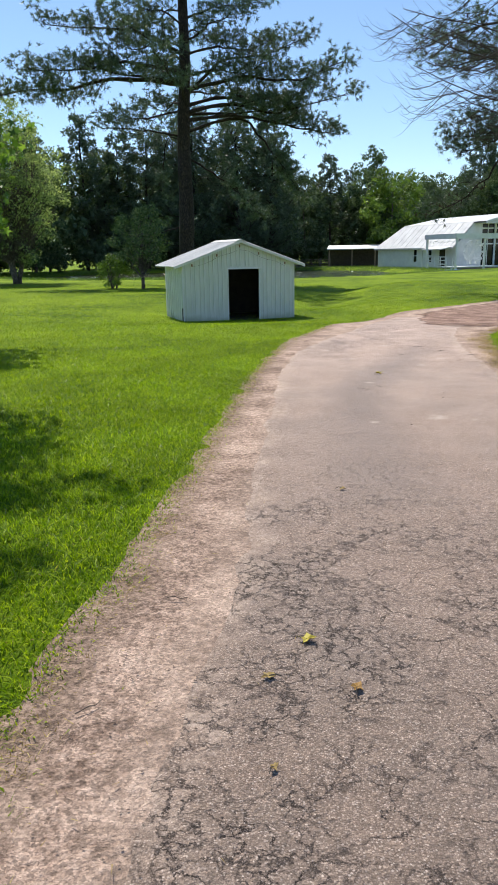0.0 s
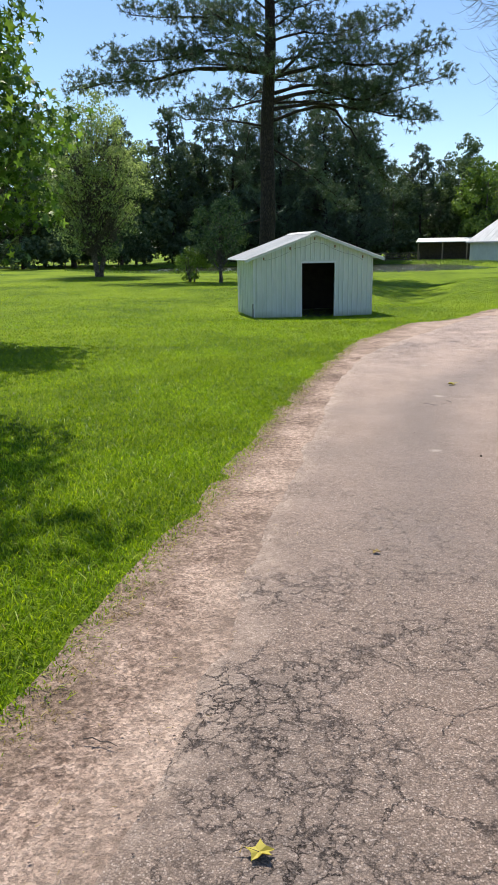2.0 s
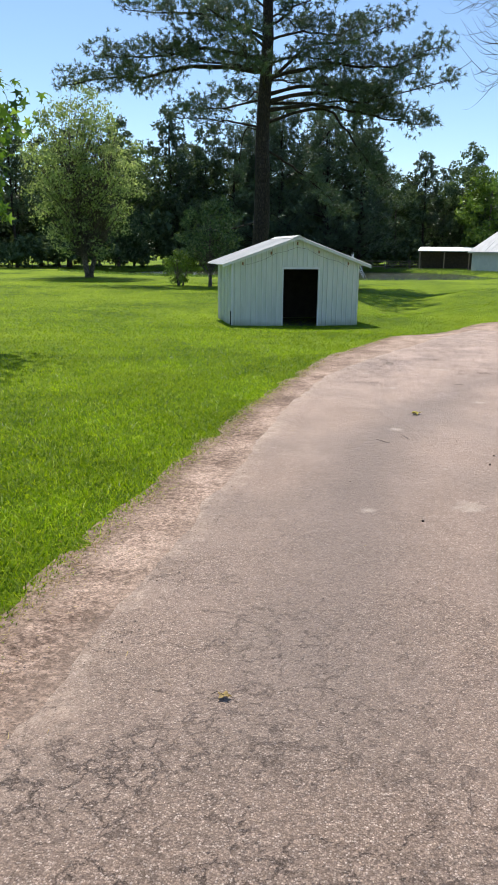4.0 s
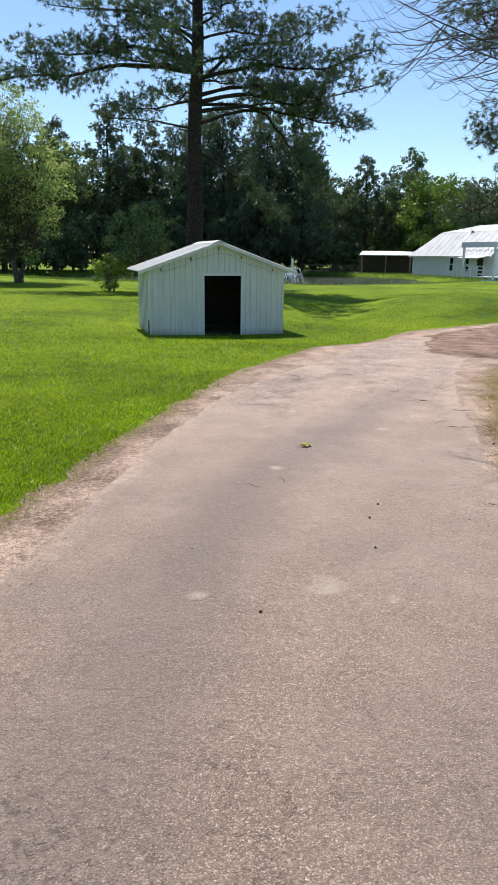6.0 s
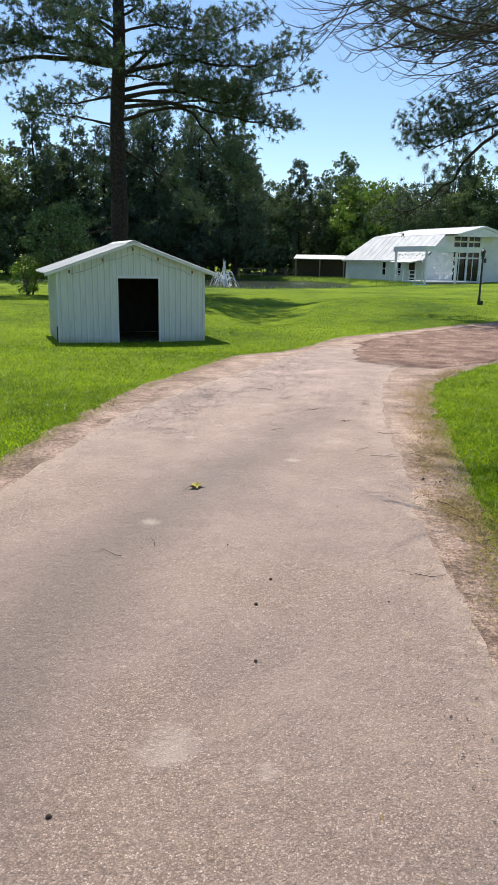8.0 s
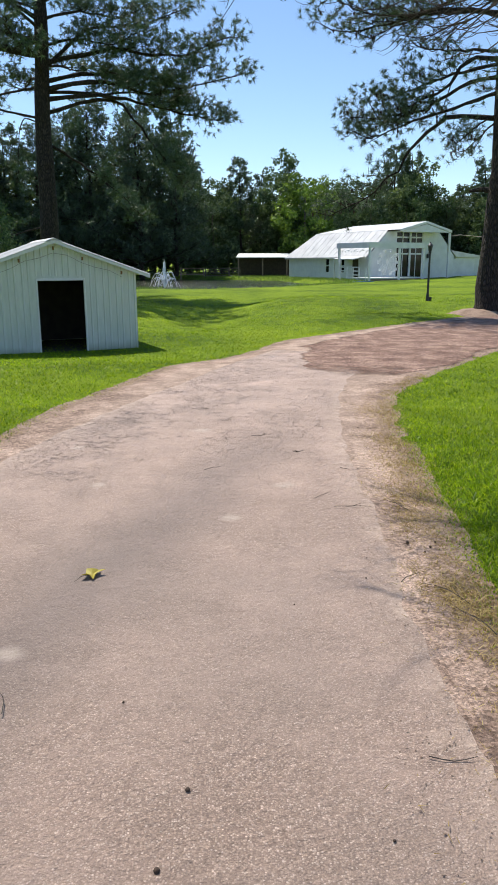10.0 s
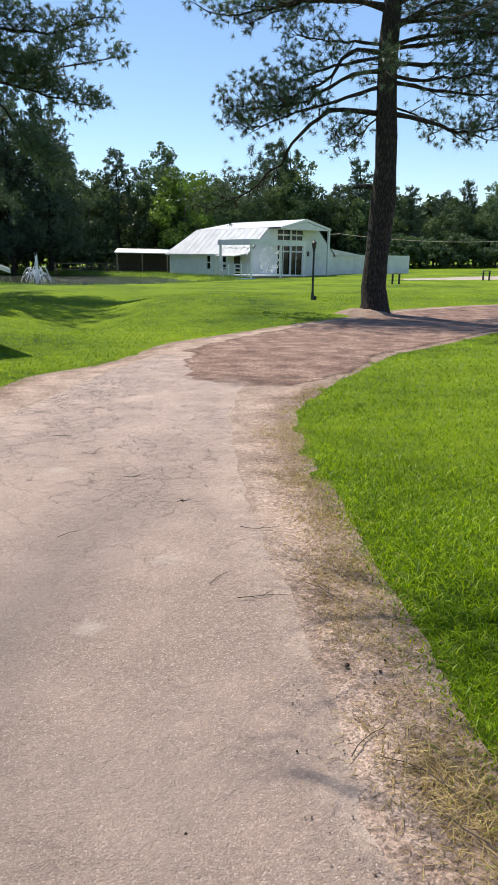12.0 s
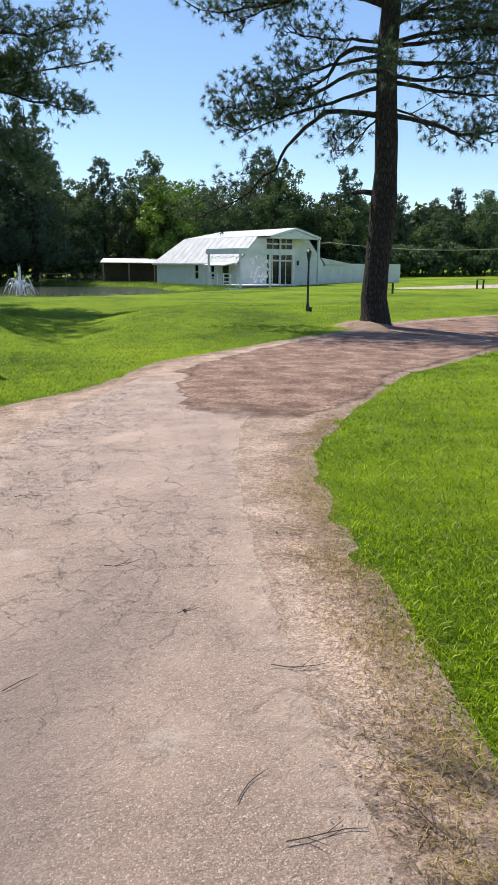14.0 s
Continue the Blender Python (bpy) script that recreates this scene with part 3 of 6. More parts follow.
# ---- the shed ----
def shed():
    m = pose(-3.6, 22.4, land_z(-2.0, 23.6) - 0.025, 0, 0, 22.5) @ Matrix.Scale(1.08, 4)
    t = thing("shed", "small white ribbed sheet-metal shed with an open dark doorway", "shed", m)
    W, D, EAVE, APEX = 3.36, 2.4, 1.62, 2.22
    d0, d1, dh = 1.33, 2.25, 1.47
    slope = (APEX - EAVE) / (W / 2)

    def top(x):
        return APEX - slope * abs(x - W / 2)

    # sheet walls, cut to the gable, with the doorway left open
    front = Shape()
    front.prism([(0, 0), (d0, 0), (d0, top(d0)), (0, EAVE)], 0, 0.03)
    front.prism([(d1, 0), (W, 0), (W, EAVE), (d1, top(d1))], 0, 0.03)
    front.prism([(d0, dh), (d1, dh), (d1, top(d1)), (W / 2, APEX), (d0, top(d0))], 0, 0.03)
    wall = part("front_wall", front, WHITE_METAL, t)
    k = 0
    x = 0.08
    while x < W - 0.03:
        z0 = dh + 0.09 if d0 - 0.05 < x < d1 + 0.05 else 0.015
        s = Shape()
        h = top(x) - 0.03
        s.put([(x - 0.020, 0, z0), (x - 0.009, -0.019, z0), (x + 0.009, -0.019, z0), (x + 0.020, 0, z0),
               (x - 0.020, 0, h), (x - 0.009, -0.019, h), (x + 0.009, -0.019, h), (x + 0.020, 0, h)],
              [(0, 1, 5, 4), (1, 2, 6, 5), (2, 3, 7, 6), (0, 3, 2, 1), (4, 5, 6, 7)])
        part("rib", s, WHITE_METAL, wall)
        k += 1
        x += 0.152 if k % 2 else 0.118
    for name, a in (("side_wall", 0.0), ("side_wall", W - 0.03)):
        w = part(name, Shape().box(a, a + 0.03, 0.03, D, 0, EAVE), WHITE_METAL, t)
        s0, s1 = (-0.018, 0.0) if a == 0 else (a + 0.03, a + 0.048)
        for j in range(9):
            y = 0.16 + j * 0.255
            part("rib", Shape().box(s0, s1, y - 0.018, y + 0.018, 0.015, EAVE - 0.02, None, 0.008), WHITE_METAL, w)
    back = Shape().prism([(0, 0), (W, 0), (W, EAVE), (W / 2, APEX), (0, EAVE)], D, D + 0.03)
    part("back_wall", back, WHITE_METAL, t)
    # near-black sheets added behind the doorway to darken the interior
    inner = Shape().prism([(0.1, 0.05), (W - 0.1, 0.05), (W - 0.1, EAVE - 0.05), (W / 2, APEX - 0.1), (0.1, EAVE - 0.05)], D - 0.06, D - 0.02)
    inner.box(0.035, 0.06, 0.2, D - 0.06, 0, EAVE - 0.1).box(W - 0.06, W - 0.035, 0.2, D - 0.06, 0, EAVE - 0.1)
    part("lining", inner, DARK_INSIDE, t, "near-black inner sheets with the indoor shade in their colour")
    part("floor_slab", Shape().box(0.03, W - 0.03, 0.03, D, -0.15, 0.03), DARK_INSIDE, t)
    # door trim
    frame_shape = Shape().box(d0 - 0.035, d0, -0.03, 0.035, 0.0, dh + 0.04, None, 0.006).box(d1, d1 + 0.035, -0.03, 0.035, 0.0, dh + 0.04, None, 0.006)
    frame_shape.box(d0, d1, -0.034, 0.035, dh, dh + 0.045)
    part("door_frame", frame_shape, WHITE_PAINT, t, "thin white door trim")
    # roof sheets with ribs, eaves on every side
    o, f = 0.27, 0.16
    for side in (-1, 1):
        r = Shape()
        e, zc = W / 2 + side * (W / 2 + o), APEX + 0.055
        ze = zc - slope * (W / 2 + o)
        for up in (0.0,):
            vs = [(W / 2, -f, zc), (e, -f, ze), (e, D + f, ze), (W / 2, D + f, zc)]
            vs += [(x, y, z - 0.022) for x, y, z in vs]
            r.put(vs, [(0, 1, 2, 3), (7, 6, 5, 4), (0, 4, 5, 1), (1, 5, 6, 2), (2, 6, 7, 3), (3, 7, 4, 0)])
        sheet = part("roof_sheet", r, ROOF_METAL, t, "pale galvanised roof sheet")
        for j in range(13):
            y = -f + 0.05 + j * (D + 2 * f - 0.1) / 12
            s = Shape()
            s.put([(W / 2, y - 0.02, zc), (W / 2, y, zc + 0.02), (W / 2, y + 0.02, zc), (e, y - 0.02, ze), (e, y, ze + 0.02), (e, y + 0.02, ze)],
                  [(0, 3, 4, 1), (1, 4, 5, 2), (3, 5, 4), (0, 1, 2)])
            part("rib", s, ROOF_METAL, sheet)
    cap = Shape()
    cap.prism([(W / 2 - 0.16, APEX + 0.02), (W / 2, APEX + 0.062), (W / 2 + 0.16, APEX + 0.02), (W / 2, APEX + 0.085)], -f - 0.01, D + f + 0.01)
    part("ridge_cap", cap, ROOF_METAL, t)
    for side in (-1, 1):
        b = Shape()
        e = W / 2 + side * (W / 2 + o)
        ze = APEX + 0.03 - slope * (W / 2 + o)
        b.put([(W / 2, -f + 0.004, APEX + 0.03), (e, -f + 0.004, ze), (e, -f + 0.004, ze - 0.05), (W / 2, -f + 0.004, APEX - 0.02),
               (W / 2, -f + 0.03, APEX + 0.03), (e, -f + 0.03, ze), (e, -f + 0.03, ze - 0.05), (W / 2, -f + 0.03, APEX - 0.02)],
              [(3, 2, 1, 0), (4, 5, 6, 7), (0, 1, 5, 4), (1, 2, 6, 5), (2, 3, 7, 6), (3, 0, 4, 7)])
        part("fascia", b, WHITE_PAINT, t)
    # purlin ends showing through the sheet, with a wire slung between them
    for x in (0.27, 1.0, W / 2, 2.25, 3.05):
        part("purlin_end", Shape().box(x - 0.018, x + 0.018, -0.035, 0.0, top(x) - 0.15, top(x) - 0.08, None, 0.008), RUST, t, "rusty purlin end")
    wire = [(0.27 + 0.0695 * i * 4, -0.055, top(0.27 + 0.278 * i) - 0.16 - 0.05 * math.sin(math.pi * (i % 3) / 3)) for i in range(11)]
    part("wire", Shape().tube(wire, 0.003, 5), GREY_BARK, t, "thin grey wire slung under the gable")
    part("corner_flashing", Shape().box(-0.026, 0.012, -0.026, 0.012, 0, EAVE - 0.06, None, 0.006), WHITE_PAINT, t)
    part("corner_post", Shape().box(-0.05, -0.026, -0.02, 0.03, 0, 0.42, None, 0.006), DARK_METAL, t, "short dark stake at the corner")
    return t


shed()


# ---- trees ----
def needles(rng, centres, ways, count, length, width):
    """Tufts of thin needles: three corners each."""
    c, w = np.repeat(np.array(centres), count, 0), np.repeat(np.array(ways), count, 0)
    d = w * 0.6 + rng.normal(0, 0.75, c.shape)
    d /= np.linalg.norm(d, axis=1)[:, None]
    side = np.cross(d, rng.normal(0, 1, c.shape))
    side /= np.linalg.norm(side, axis=1)[:, None] + 1e-6
    ln = length * rng.uniform(0.65, 1.15, (len(c), 1))
    c = c - d * 0.03
    v = np.stack([c + side * width * 0.5, c - side * width * 0.5, c + d * ln - np.array([0, 0, 0.12]) * ln], 1).reshape(-1, 3)
    return v, np.arange(len(v)).reshape(-1, 3)


def smooth_line(points, n):
    """n points on a smooth curve through the given ones."""
    p = np.array(points, float)
    q = np.linspace(0, len(p) - 1, n)
    out = []
    for v in q:
        i = min(int(v), len(p) - 2)
        t = v - i
        p0, p1, p2, p3 = p[max(i - 1, 0)], p[i], p[i + 1], p[min(i + 2, len(p) - 1)]
        out.append(0.5 * (2 * p1 + (p2 - p0) * t + (2 * p0 - 5 * p1 + 4 * p2 - p3) * t * t + (3 * p1 - p0 - 3 * p2 + p3) * t ** 3))
    return np.array(out)


def pine_limb(rng, s, axis_at, az, profile, r0, tufts, ways, bare=0.3, density=1.0, spread=1.0, cones=None, pad=3, fine=True):
    """One crooked limb that follows a profile of (out from the trunk, height), with side branches, twigs and the places of its needle tufts."""
    d = np.array([math.cos(az), math.sin(az), 0.0])
    across = np.array([-d[1], d[0], 0.0])
    up = np.array([0, 0, 1.0])
    line = smooth_line(profile, 15)
    foot = axis_at(line[0][1])
    length = np.abs(np.diff(line[:, 0])).sum() + 0.3 * np.abs(np.diff(line[:, 1])).sum()
    w1, w2 = rng.uniform(-0.05, 0.05, 2) * length
    pts = []
    for i, (o, h) in enumerate(line):
        t = i / 14
        pts.append(np.array([foot[0], foot[1], h]) + d * o + across * (w1 * math.sin(3.1 * t) + w2 * math.sin(7.0 * t)) + rng.normal(0, 0.012, 3) * length * 0.5 * min(1, 3 * t))
    s.tube(pts, [r0 * (1 - 0.88 * i / 14) * (1 + 0.12 * math.sin(2.6 * i)) for i in range(15)], 7 if fine else 4)
    subs = max(5, int(length * 2.7 * density))
    for j in range(subs):
        t = bare + (1 - bare) * (j + rng.uniform(0.1, 0.9)) / subs
        i = min(int(t * 14), 13)
        p = pts[i] + (pts[i + 1] - pts[i]) * (t * 14 - i)
        fwd = pts[i + 1] - pts[i]
        fwd = fwd / (np.linalg.norm(fwd) + 1e-6)
        side = (1 if j % 2 else -1) * rng.uniform(0.35, 1.2)
        dd = fwd * math.cos(side) + across * math.sin(side) + up * rng.uniform(-0.3, 0.75)
        dd /= np.linalg.norm(dd)
        ln = (0.13 * length * (1.2 - t) + 0.5) * rng.uniform(0.6, 1.3) * spread
        bend = rng.normal(0, 0.12, 3) * ln
        q = [p, p + dd * ln * 0.35 - up * 0.05 * ln + bend, p + dd * ln * 0.7 + bend * 1.3, p + dd * ln + up * 0.2 * ln]
        s.tube(q, [0.02, 0.015, 0.011, 0.006], 4 if fine else 3)
        for _ in range(max(3, int(ln * 5.5))):
            a = rng.uniform(0.3, 1.0)
            k = min(int(a * 3), 2)
            base = q[k] + (q[k + 1] - q[k]) * (a * 3 - k)
            tw = dd * 0.45 + rng.normal(0, 0.5, 3) + up * 0.4
            tw /= np.linalg.norm(tw)
            tl = rng.uniform(0.12, 0.42)
            if fine:
                s.tube([base, base + tw * tl * 0.6 - up * 0.02, base + tw * tl], [0.009, 0.007, 0.005], 3)
            for _ in range(pad):
                tufts.append(base + tw * tl + rng.normal(0, 0.17, 3) * (pad > 1) + up * 0.05)
                ways.append(tw + rng.normal(0, 0.3, 3))
            if cones is not None and rng.uniform() < 0.2:
                cones.append(base + tw * tl * 0.4 - up * 0.05)


def pine(label, x, y, height, r0, limbs, seed, length, width, count, lean=(0, 0), density=1.0, material=None, spread=1.0, with_cones=False, knot=0.0, pad=3, fine=True):
    """limbs: (compass angle, bare share, profile of (out, height))."""
    rng = np.random.default_rng(seed)
    z = land_z(x, y) - 0.05
    t = thing("pine_tree", label, "tree", pose(x, y, z))
    trunk = Shape()
    n = 22
    axis = [np.array([lean[0] * (i / n) ** 1.3 + 0.06 * math.sin(i * 0.8 + seed), lean[1] * (i / n) + 0.06 * math.cos(i * 0.7), height * i / n]) for i in range(n + 1)]
    radii = [r0 * (1 - 0.85 * i / n) ** 0.8 * (1.0 + 0.035 * math.sin(i * 2.3)) * (1 + knot * math.exp(-((height * i / n - 3.5) / 0.6) ** 2)) for i in range(n + 1)]

    def axis_at(h):
        v = min(max(h / height * n, 0), n - 0.001)
        return axis[int(v)] + (axis[int(v) + 1] - axis[int(v)]) * (v - int(v))

    foot = [np.array([0, 0, -0.15]), np.array([0, 0, 0.1]), np.array([0, 0, 0.4])]
    trunk.tube(foot + axis[1:], [r0 * 1.55, r0 * 1.3, r0 * 1.1] + radii[1:], 14)
    part("trunk", trunk, PINE_BARK, t, "dark plated pine bark", True)
    tufts, ways = [], []
    cones = [] if with_cones else None
    for az, bare, profile in limbs:
        s = Shape()
        reach = max(o for o, _ in profile)
        pine_limb(rng, s, axis_at, radians(az), profile, 0.025 + 0.0105 * reach, tufts, ways, bare, density, spread, cones, pad, fine)
        part("limb", s, PINE_BARK, t, "", True)
    v, f = needles(rng, tufts, ways, count, length, width)
    part("crown", arrays_mesh("crown", v, f), material or NEEDLE, t, "dark green needle tufts with gaps of sky")
    if cones:
        s = Shape()
        for c in cones:
            s.tube([c + [0, 0, 0.06], c + [0, 0, 0.02], c - [0, 0, 0.03], c - [0, 0, 0.07]], [0.008, 0.035, 0.032, 0.008], 5)
        tagged(part("cones", s, CONE, t, "dark ripe cones among the needles"), kind="stuff")
    return t


def ring_of_limbs(seed, z0, z1, count, reach0, reach1, rise=0.6, bare=0.25):
    """Limbs all round the trunk, shorter towards the top."""
    rng = np.random.default_rng(seed)
    out = []
    for i in range(count):
        f = i / max(1, count - 1)
        h, r = z0 + (z1 - z0) * f, (reach0 + (reach1 - reach0) * f) * rng.uniform(0.7, 1.15)
        e = rise * rng.uniform(0.2, 1.6)
        out.append(((i * 137.5 + rng.uniform(-25, 25)) % 360, bare, [(0, h), (r * 0.35, h + 0.35 * e + rng.uniform(-0.1, 0.3)), (r * 0.7, h + 0.5 * e + rng.uniform(-0.3, 0.2)), (r, h + e)]))
    return out


# the tall pine behind the shed: long level limbs to both sides, one drooping and half bare
pine("tall dark pine with long level limbs behind the shed", -6.9, 43.6, 23.0, 0.48,
     [(191, 0.22, [(0, 10.9), (3.5, 11.2), (5.9, 10.8), (8.0, 10.6), (10.7, 10.3)]), (197, 0.3, [(0, 11.4), (3.0, 11.9), (6.0, 11.5), (8.6, 11.4)]),
      (186, 0.25, [(0, 12.3), (2.3, 13.4), (4.6, 13.8), (7.7, 13.9)]), (195, 0.35, [(0, 8.2), (2.3, 8.5), (4.4, 8.6)]),
      (8, 0.2, [(0, 9.4), (2.5, 9.9), (4.4, 9.5), (6.1, 9.6), (9.6, 10.5)]), (14, 0.15, [(0, 10.3), (2.4, 12.2), (4.7, 12.6), (7.3, 13.6)]),
      (3, 0.2, [(0, 10.6), (3.0, 11.2), (6.0, 11.0), (9.0, 11.9)]), (18, 0.25, [(0, 9.8), (3.0, 10.5), (5.5, 10.4), (8.4, 11.2)]),
      (11, 0.62, [(0, 8.4), (3.0, 9.2), (4.5, 7.9), (5.5, 6.6), (6.8, 5.2)]), (6, 0.45, [(0, 9.0), (3.0, 9.3), (6.0, 8.7), (8.6, 8.2)]),
      (20, 0.4, [(0, 7.2), (1.6, 6.4), (3.2, 5.2), (4.6, 4.0)]), (200, 0.55, [(0, 7.9), (0.9, 8.1), (1.2, 6.6), (1.3, 5.4)]),
      (180, 0.3, [(0, 3.4), (1.6, 3.0), (2.9, 2.2)]), (176, 0.3, [(0, 9.6), (2.4, 9.2), (4.6, 9.3)])]
     + ring_of_limbs(4, 9.4, 21.5, 34, 5.8, 2.0), 11, 0.31, 0.036, 17, (0.5, 0.2), 1.0, None, 1.1, False, 0.0, 3)
# the big pine beside the gravel drive
big_pine = pine("large dark pine at the bend of the gravel drive", 10.45, 31.0, 20.0, 0.40,
     [(159, 0.66, [(0, 6.05), (1.5, 6.2), (2.2, 5.85), (2.9, 5.25), (3.4, 4.6), (4.2, 3.8), (5.6, 3.3)]),
      (160, 0.3, [(0, 7.75), (0.9, 7.9), (1.4, 7.6), (1.65, 7.15), (2.4, 6.75), (2.9, 6.55), (4.0, 6.05), (5.0, 5.95)]),
      (154, 0.4, [(0, 7.7), (1.5, 7.5), (2.6, 7.2), (3.8, 6.9)]), (165, 0.45, [(0, 6.9), (1.4, 6.5), (2.8, 6.1), (4.3, 5.6)]),
      (160, 0.25, [(0, 8.0), (1.2, 8.15), (2.1, 8.25), (3.0, 8.4)]), (157, 0.2, [(0, 8.9), (2.0, 9.4), (4.0, 9.2), (5.6, 9.1)]), (170, 0.2, [(0, 9.6), (2.0, 10.2), (4.4, 10.0), (5.8, 9.6)]),
      (-21, 0.35, [(0, 6.1), (1.3, 5.85), (2.1, 5.6), (3.2, 5.65), (5.5, 6.0)]), (-14, 0.2, [(0, 7.5), (1.2, 7.45), (2.0, 7.55), (3.0, 7.55), (5.0, 7.9)]),
      (-25, 0.2, [(0, 8.3), (1.5, 9.0), (4.0, 9.2), (5.4, 9.4)]), (-8, 0.25, [(0, 7.0), (1.4, 6.8), (3.0, 6.7), (4.4, 6.6)]), (-34, 0.2, [(0, 8.0), (1.6, 8.2), (3.4, 8.0), (5.0, 8.2)]),
      (185, 0.4, [(0, 6.3), (0.8, 5.9), (1.6, 5.2)]), (140, 0.35, [(0, 6.2), (0.7, 5.7), (1.5, 5.0)]), (20, 0.4, [(0, 6.4), (1.0, 6.2), (2.2, 5.6)]), (250, 0.4, [(0, 7.4), (1.2, 7.2), (2.4, 6.7)]),
      (-18, 0.12, [(0, 8.6), (1.6, 8.9), (3.2, 8.6), (4.8, 8.4)]), (-30, 0.12, [(0, 9.0), (1.4, 9.5), (3.0, 9.3), (4.6, 9.0)]), (-10, 0.15, [(0, 7.9), (1.5, 8.1), (3.2, 8.3), (4.6, 8.0)]), (-24, 0.2, [(0, 7.2), (1.2, 7.0), (2.6, 7.1), (4.0, 6.9)]), (150, 0.15, [(0, 9.2), (1.5, 9.8), (3.2, 9.4), (4.6, 8.9)]), (166, 0.35, [(0, 7.3), (1.2, 7.1), (2.4, 6.5), (3.6, 6.3), (4.7, 6.3)])]
     + ring_of_limbs(9, 8.6, 18.8, 24, 5.0, 1.8), 23, 0.24, 0.014, 34, (0.3, 0.1), 1.05, None, 1.05, True, 0.13, 3)

part("broken_limb", Shape().tube([(-0.2, 0.08, 3.95), (-0.5, 0.19, 3.99), (-0.8, 0.31, 3.95)], [0.09, 0.07, 0.045], 8), PINE_BARK, big_pine, "short broken limb stub")


def bank_pines():
    """Full-crowned pines standing close together on the far bank."""
    first = pine("full dark pine on the far bank of the pond", 0, 0, 10.0, 0.16, ring_of_limbs(61, 0.8, 9.7, 40, 3.7, 0.7, 0.9, 0.12), 62, 0.34, 0.055, 10, (0.2, 0.1), 0.7, None, 1.3, False, 0.0, 3, False)
    for k, (x, y, sc, turn) in enumerate(((-19.6, 92.5, 1.5, 0), (-13.8, 93.5, 1.75, 80), (-8.2, 92.8, 1.6, 200), (-4.4, 94.0, 1.45, 300), (-24.5, 92.0, 1.3, 150), (-16.8, 95.5, 1.7, 40))):
        m = pose(x, y, land_z(x, y) - 0.05, 0, 0, turn)
        tree = copy_thing(first, m) if k else first
        if not k:
            tree.matrix_basis = m
        tree.scale = (sc, sc, sc)
        tagged(tree, group="far bank pines")


bank_pines()


def soil_mound(x, y):
    """Loose soil heaped round the foot of the pine."""
    s = Shape()
    rings = []
    for k, (r, h) in enumerate(((1.0, -0.04), (0.8, 0.05), (0.58, 0.13), (0.3, 0.17))):
        rings += [(r * (1 + 0.16 * math.sin(3 * q + k) + 0.08 * math.sin(7 * q)) * math.cos(q) - 0.35, r * math.sin(q) - 0.1, h + 0.02 * math.sin(5 * q + k)) for q in (2 * math.pi * j / 24 for j in range(24))]
    s.put(rings, [(k * 24 + j, k * 24 + (j + 1) % 24, (k + 1) * 24 + (j + 1) % 24, (k + 1) * 24 + j) for k in range(3) for j in range(24)] + [tuple(72 + j for j in range(24))])
    ob = part("soil_mound", s, VERGE, None, "", True)
    ob.matrix_world = pose(x, y, land_z(x, y))
    tagged(ob, "low mound of bare brown soil at the foot of a pine", "soil", kind="structure")


soil_mound(10.45, 31.0)


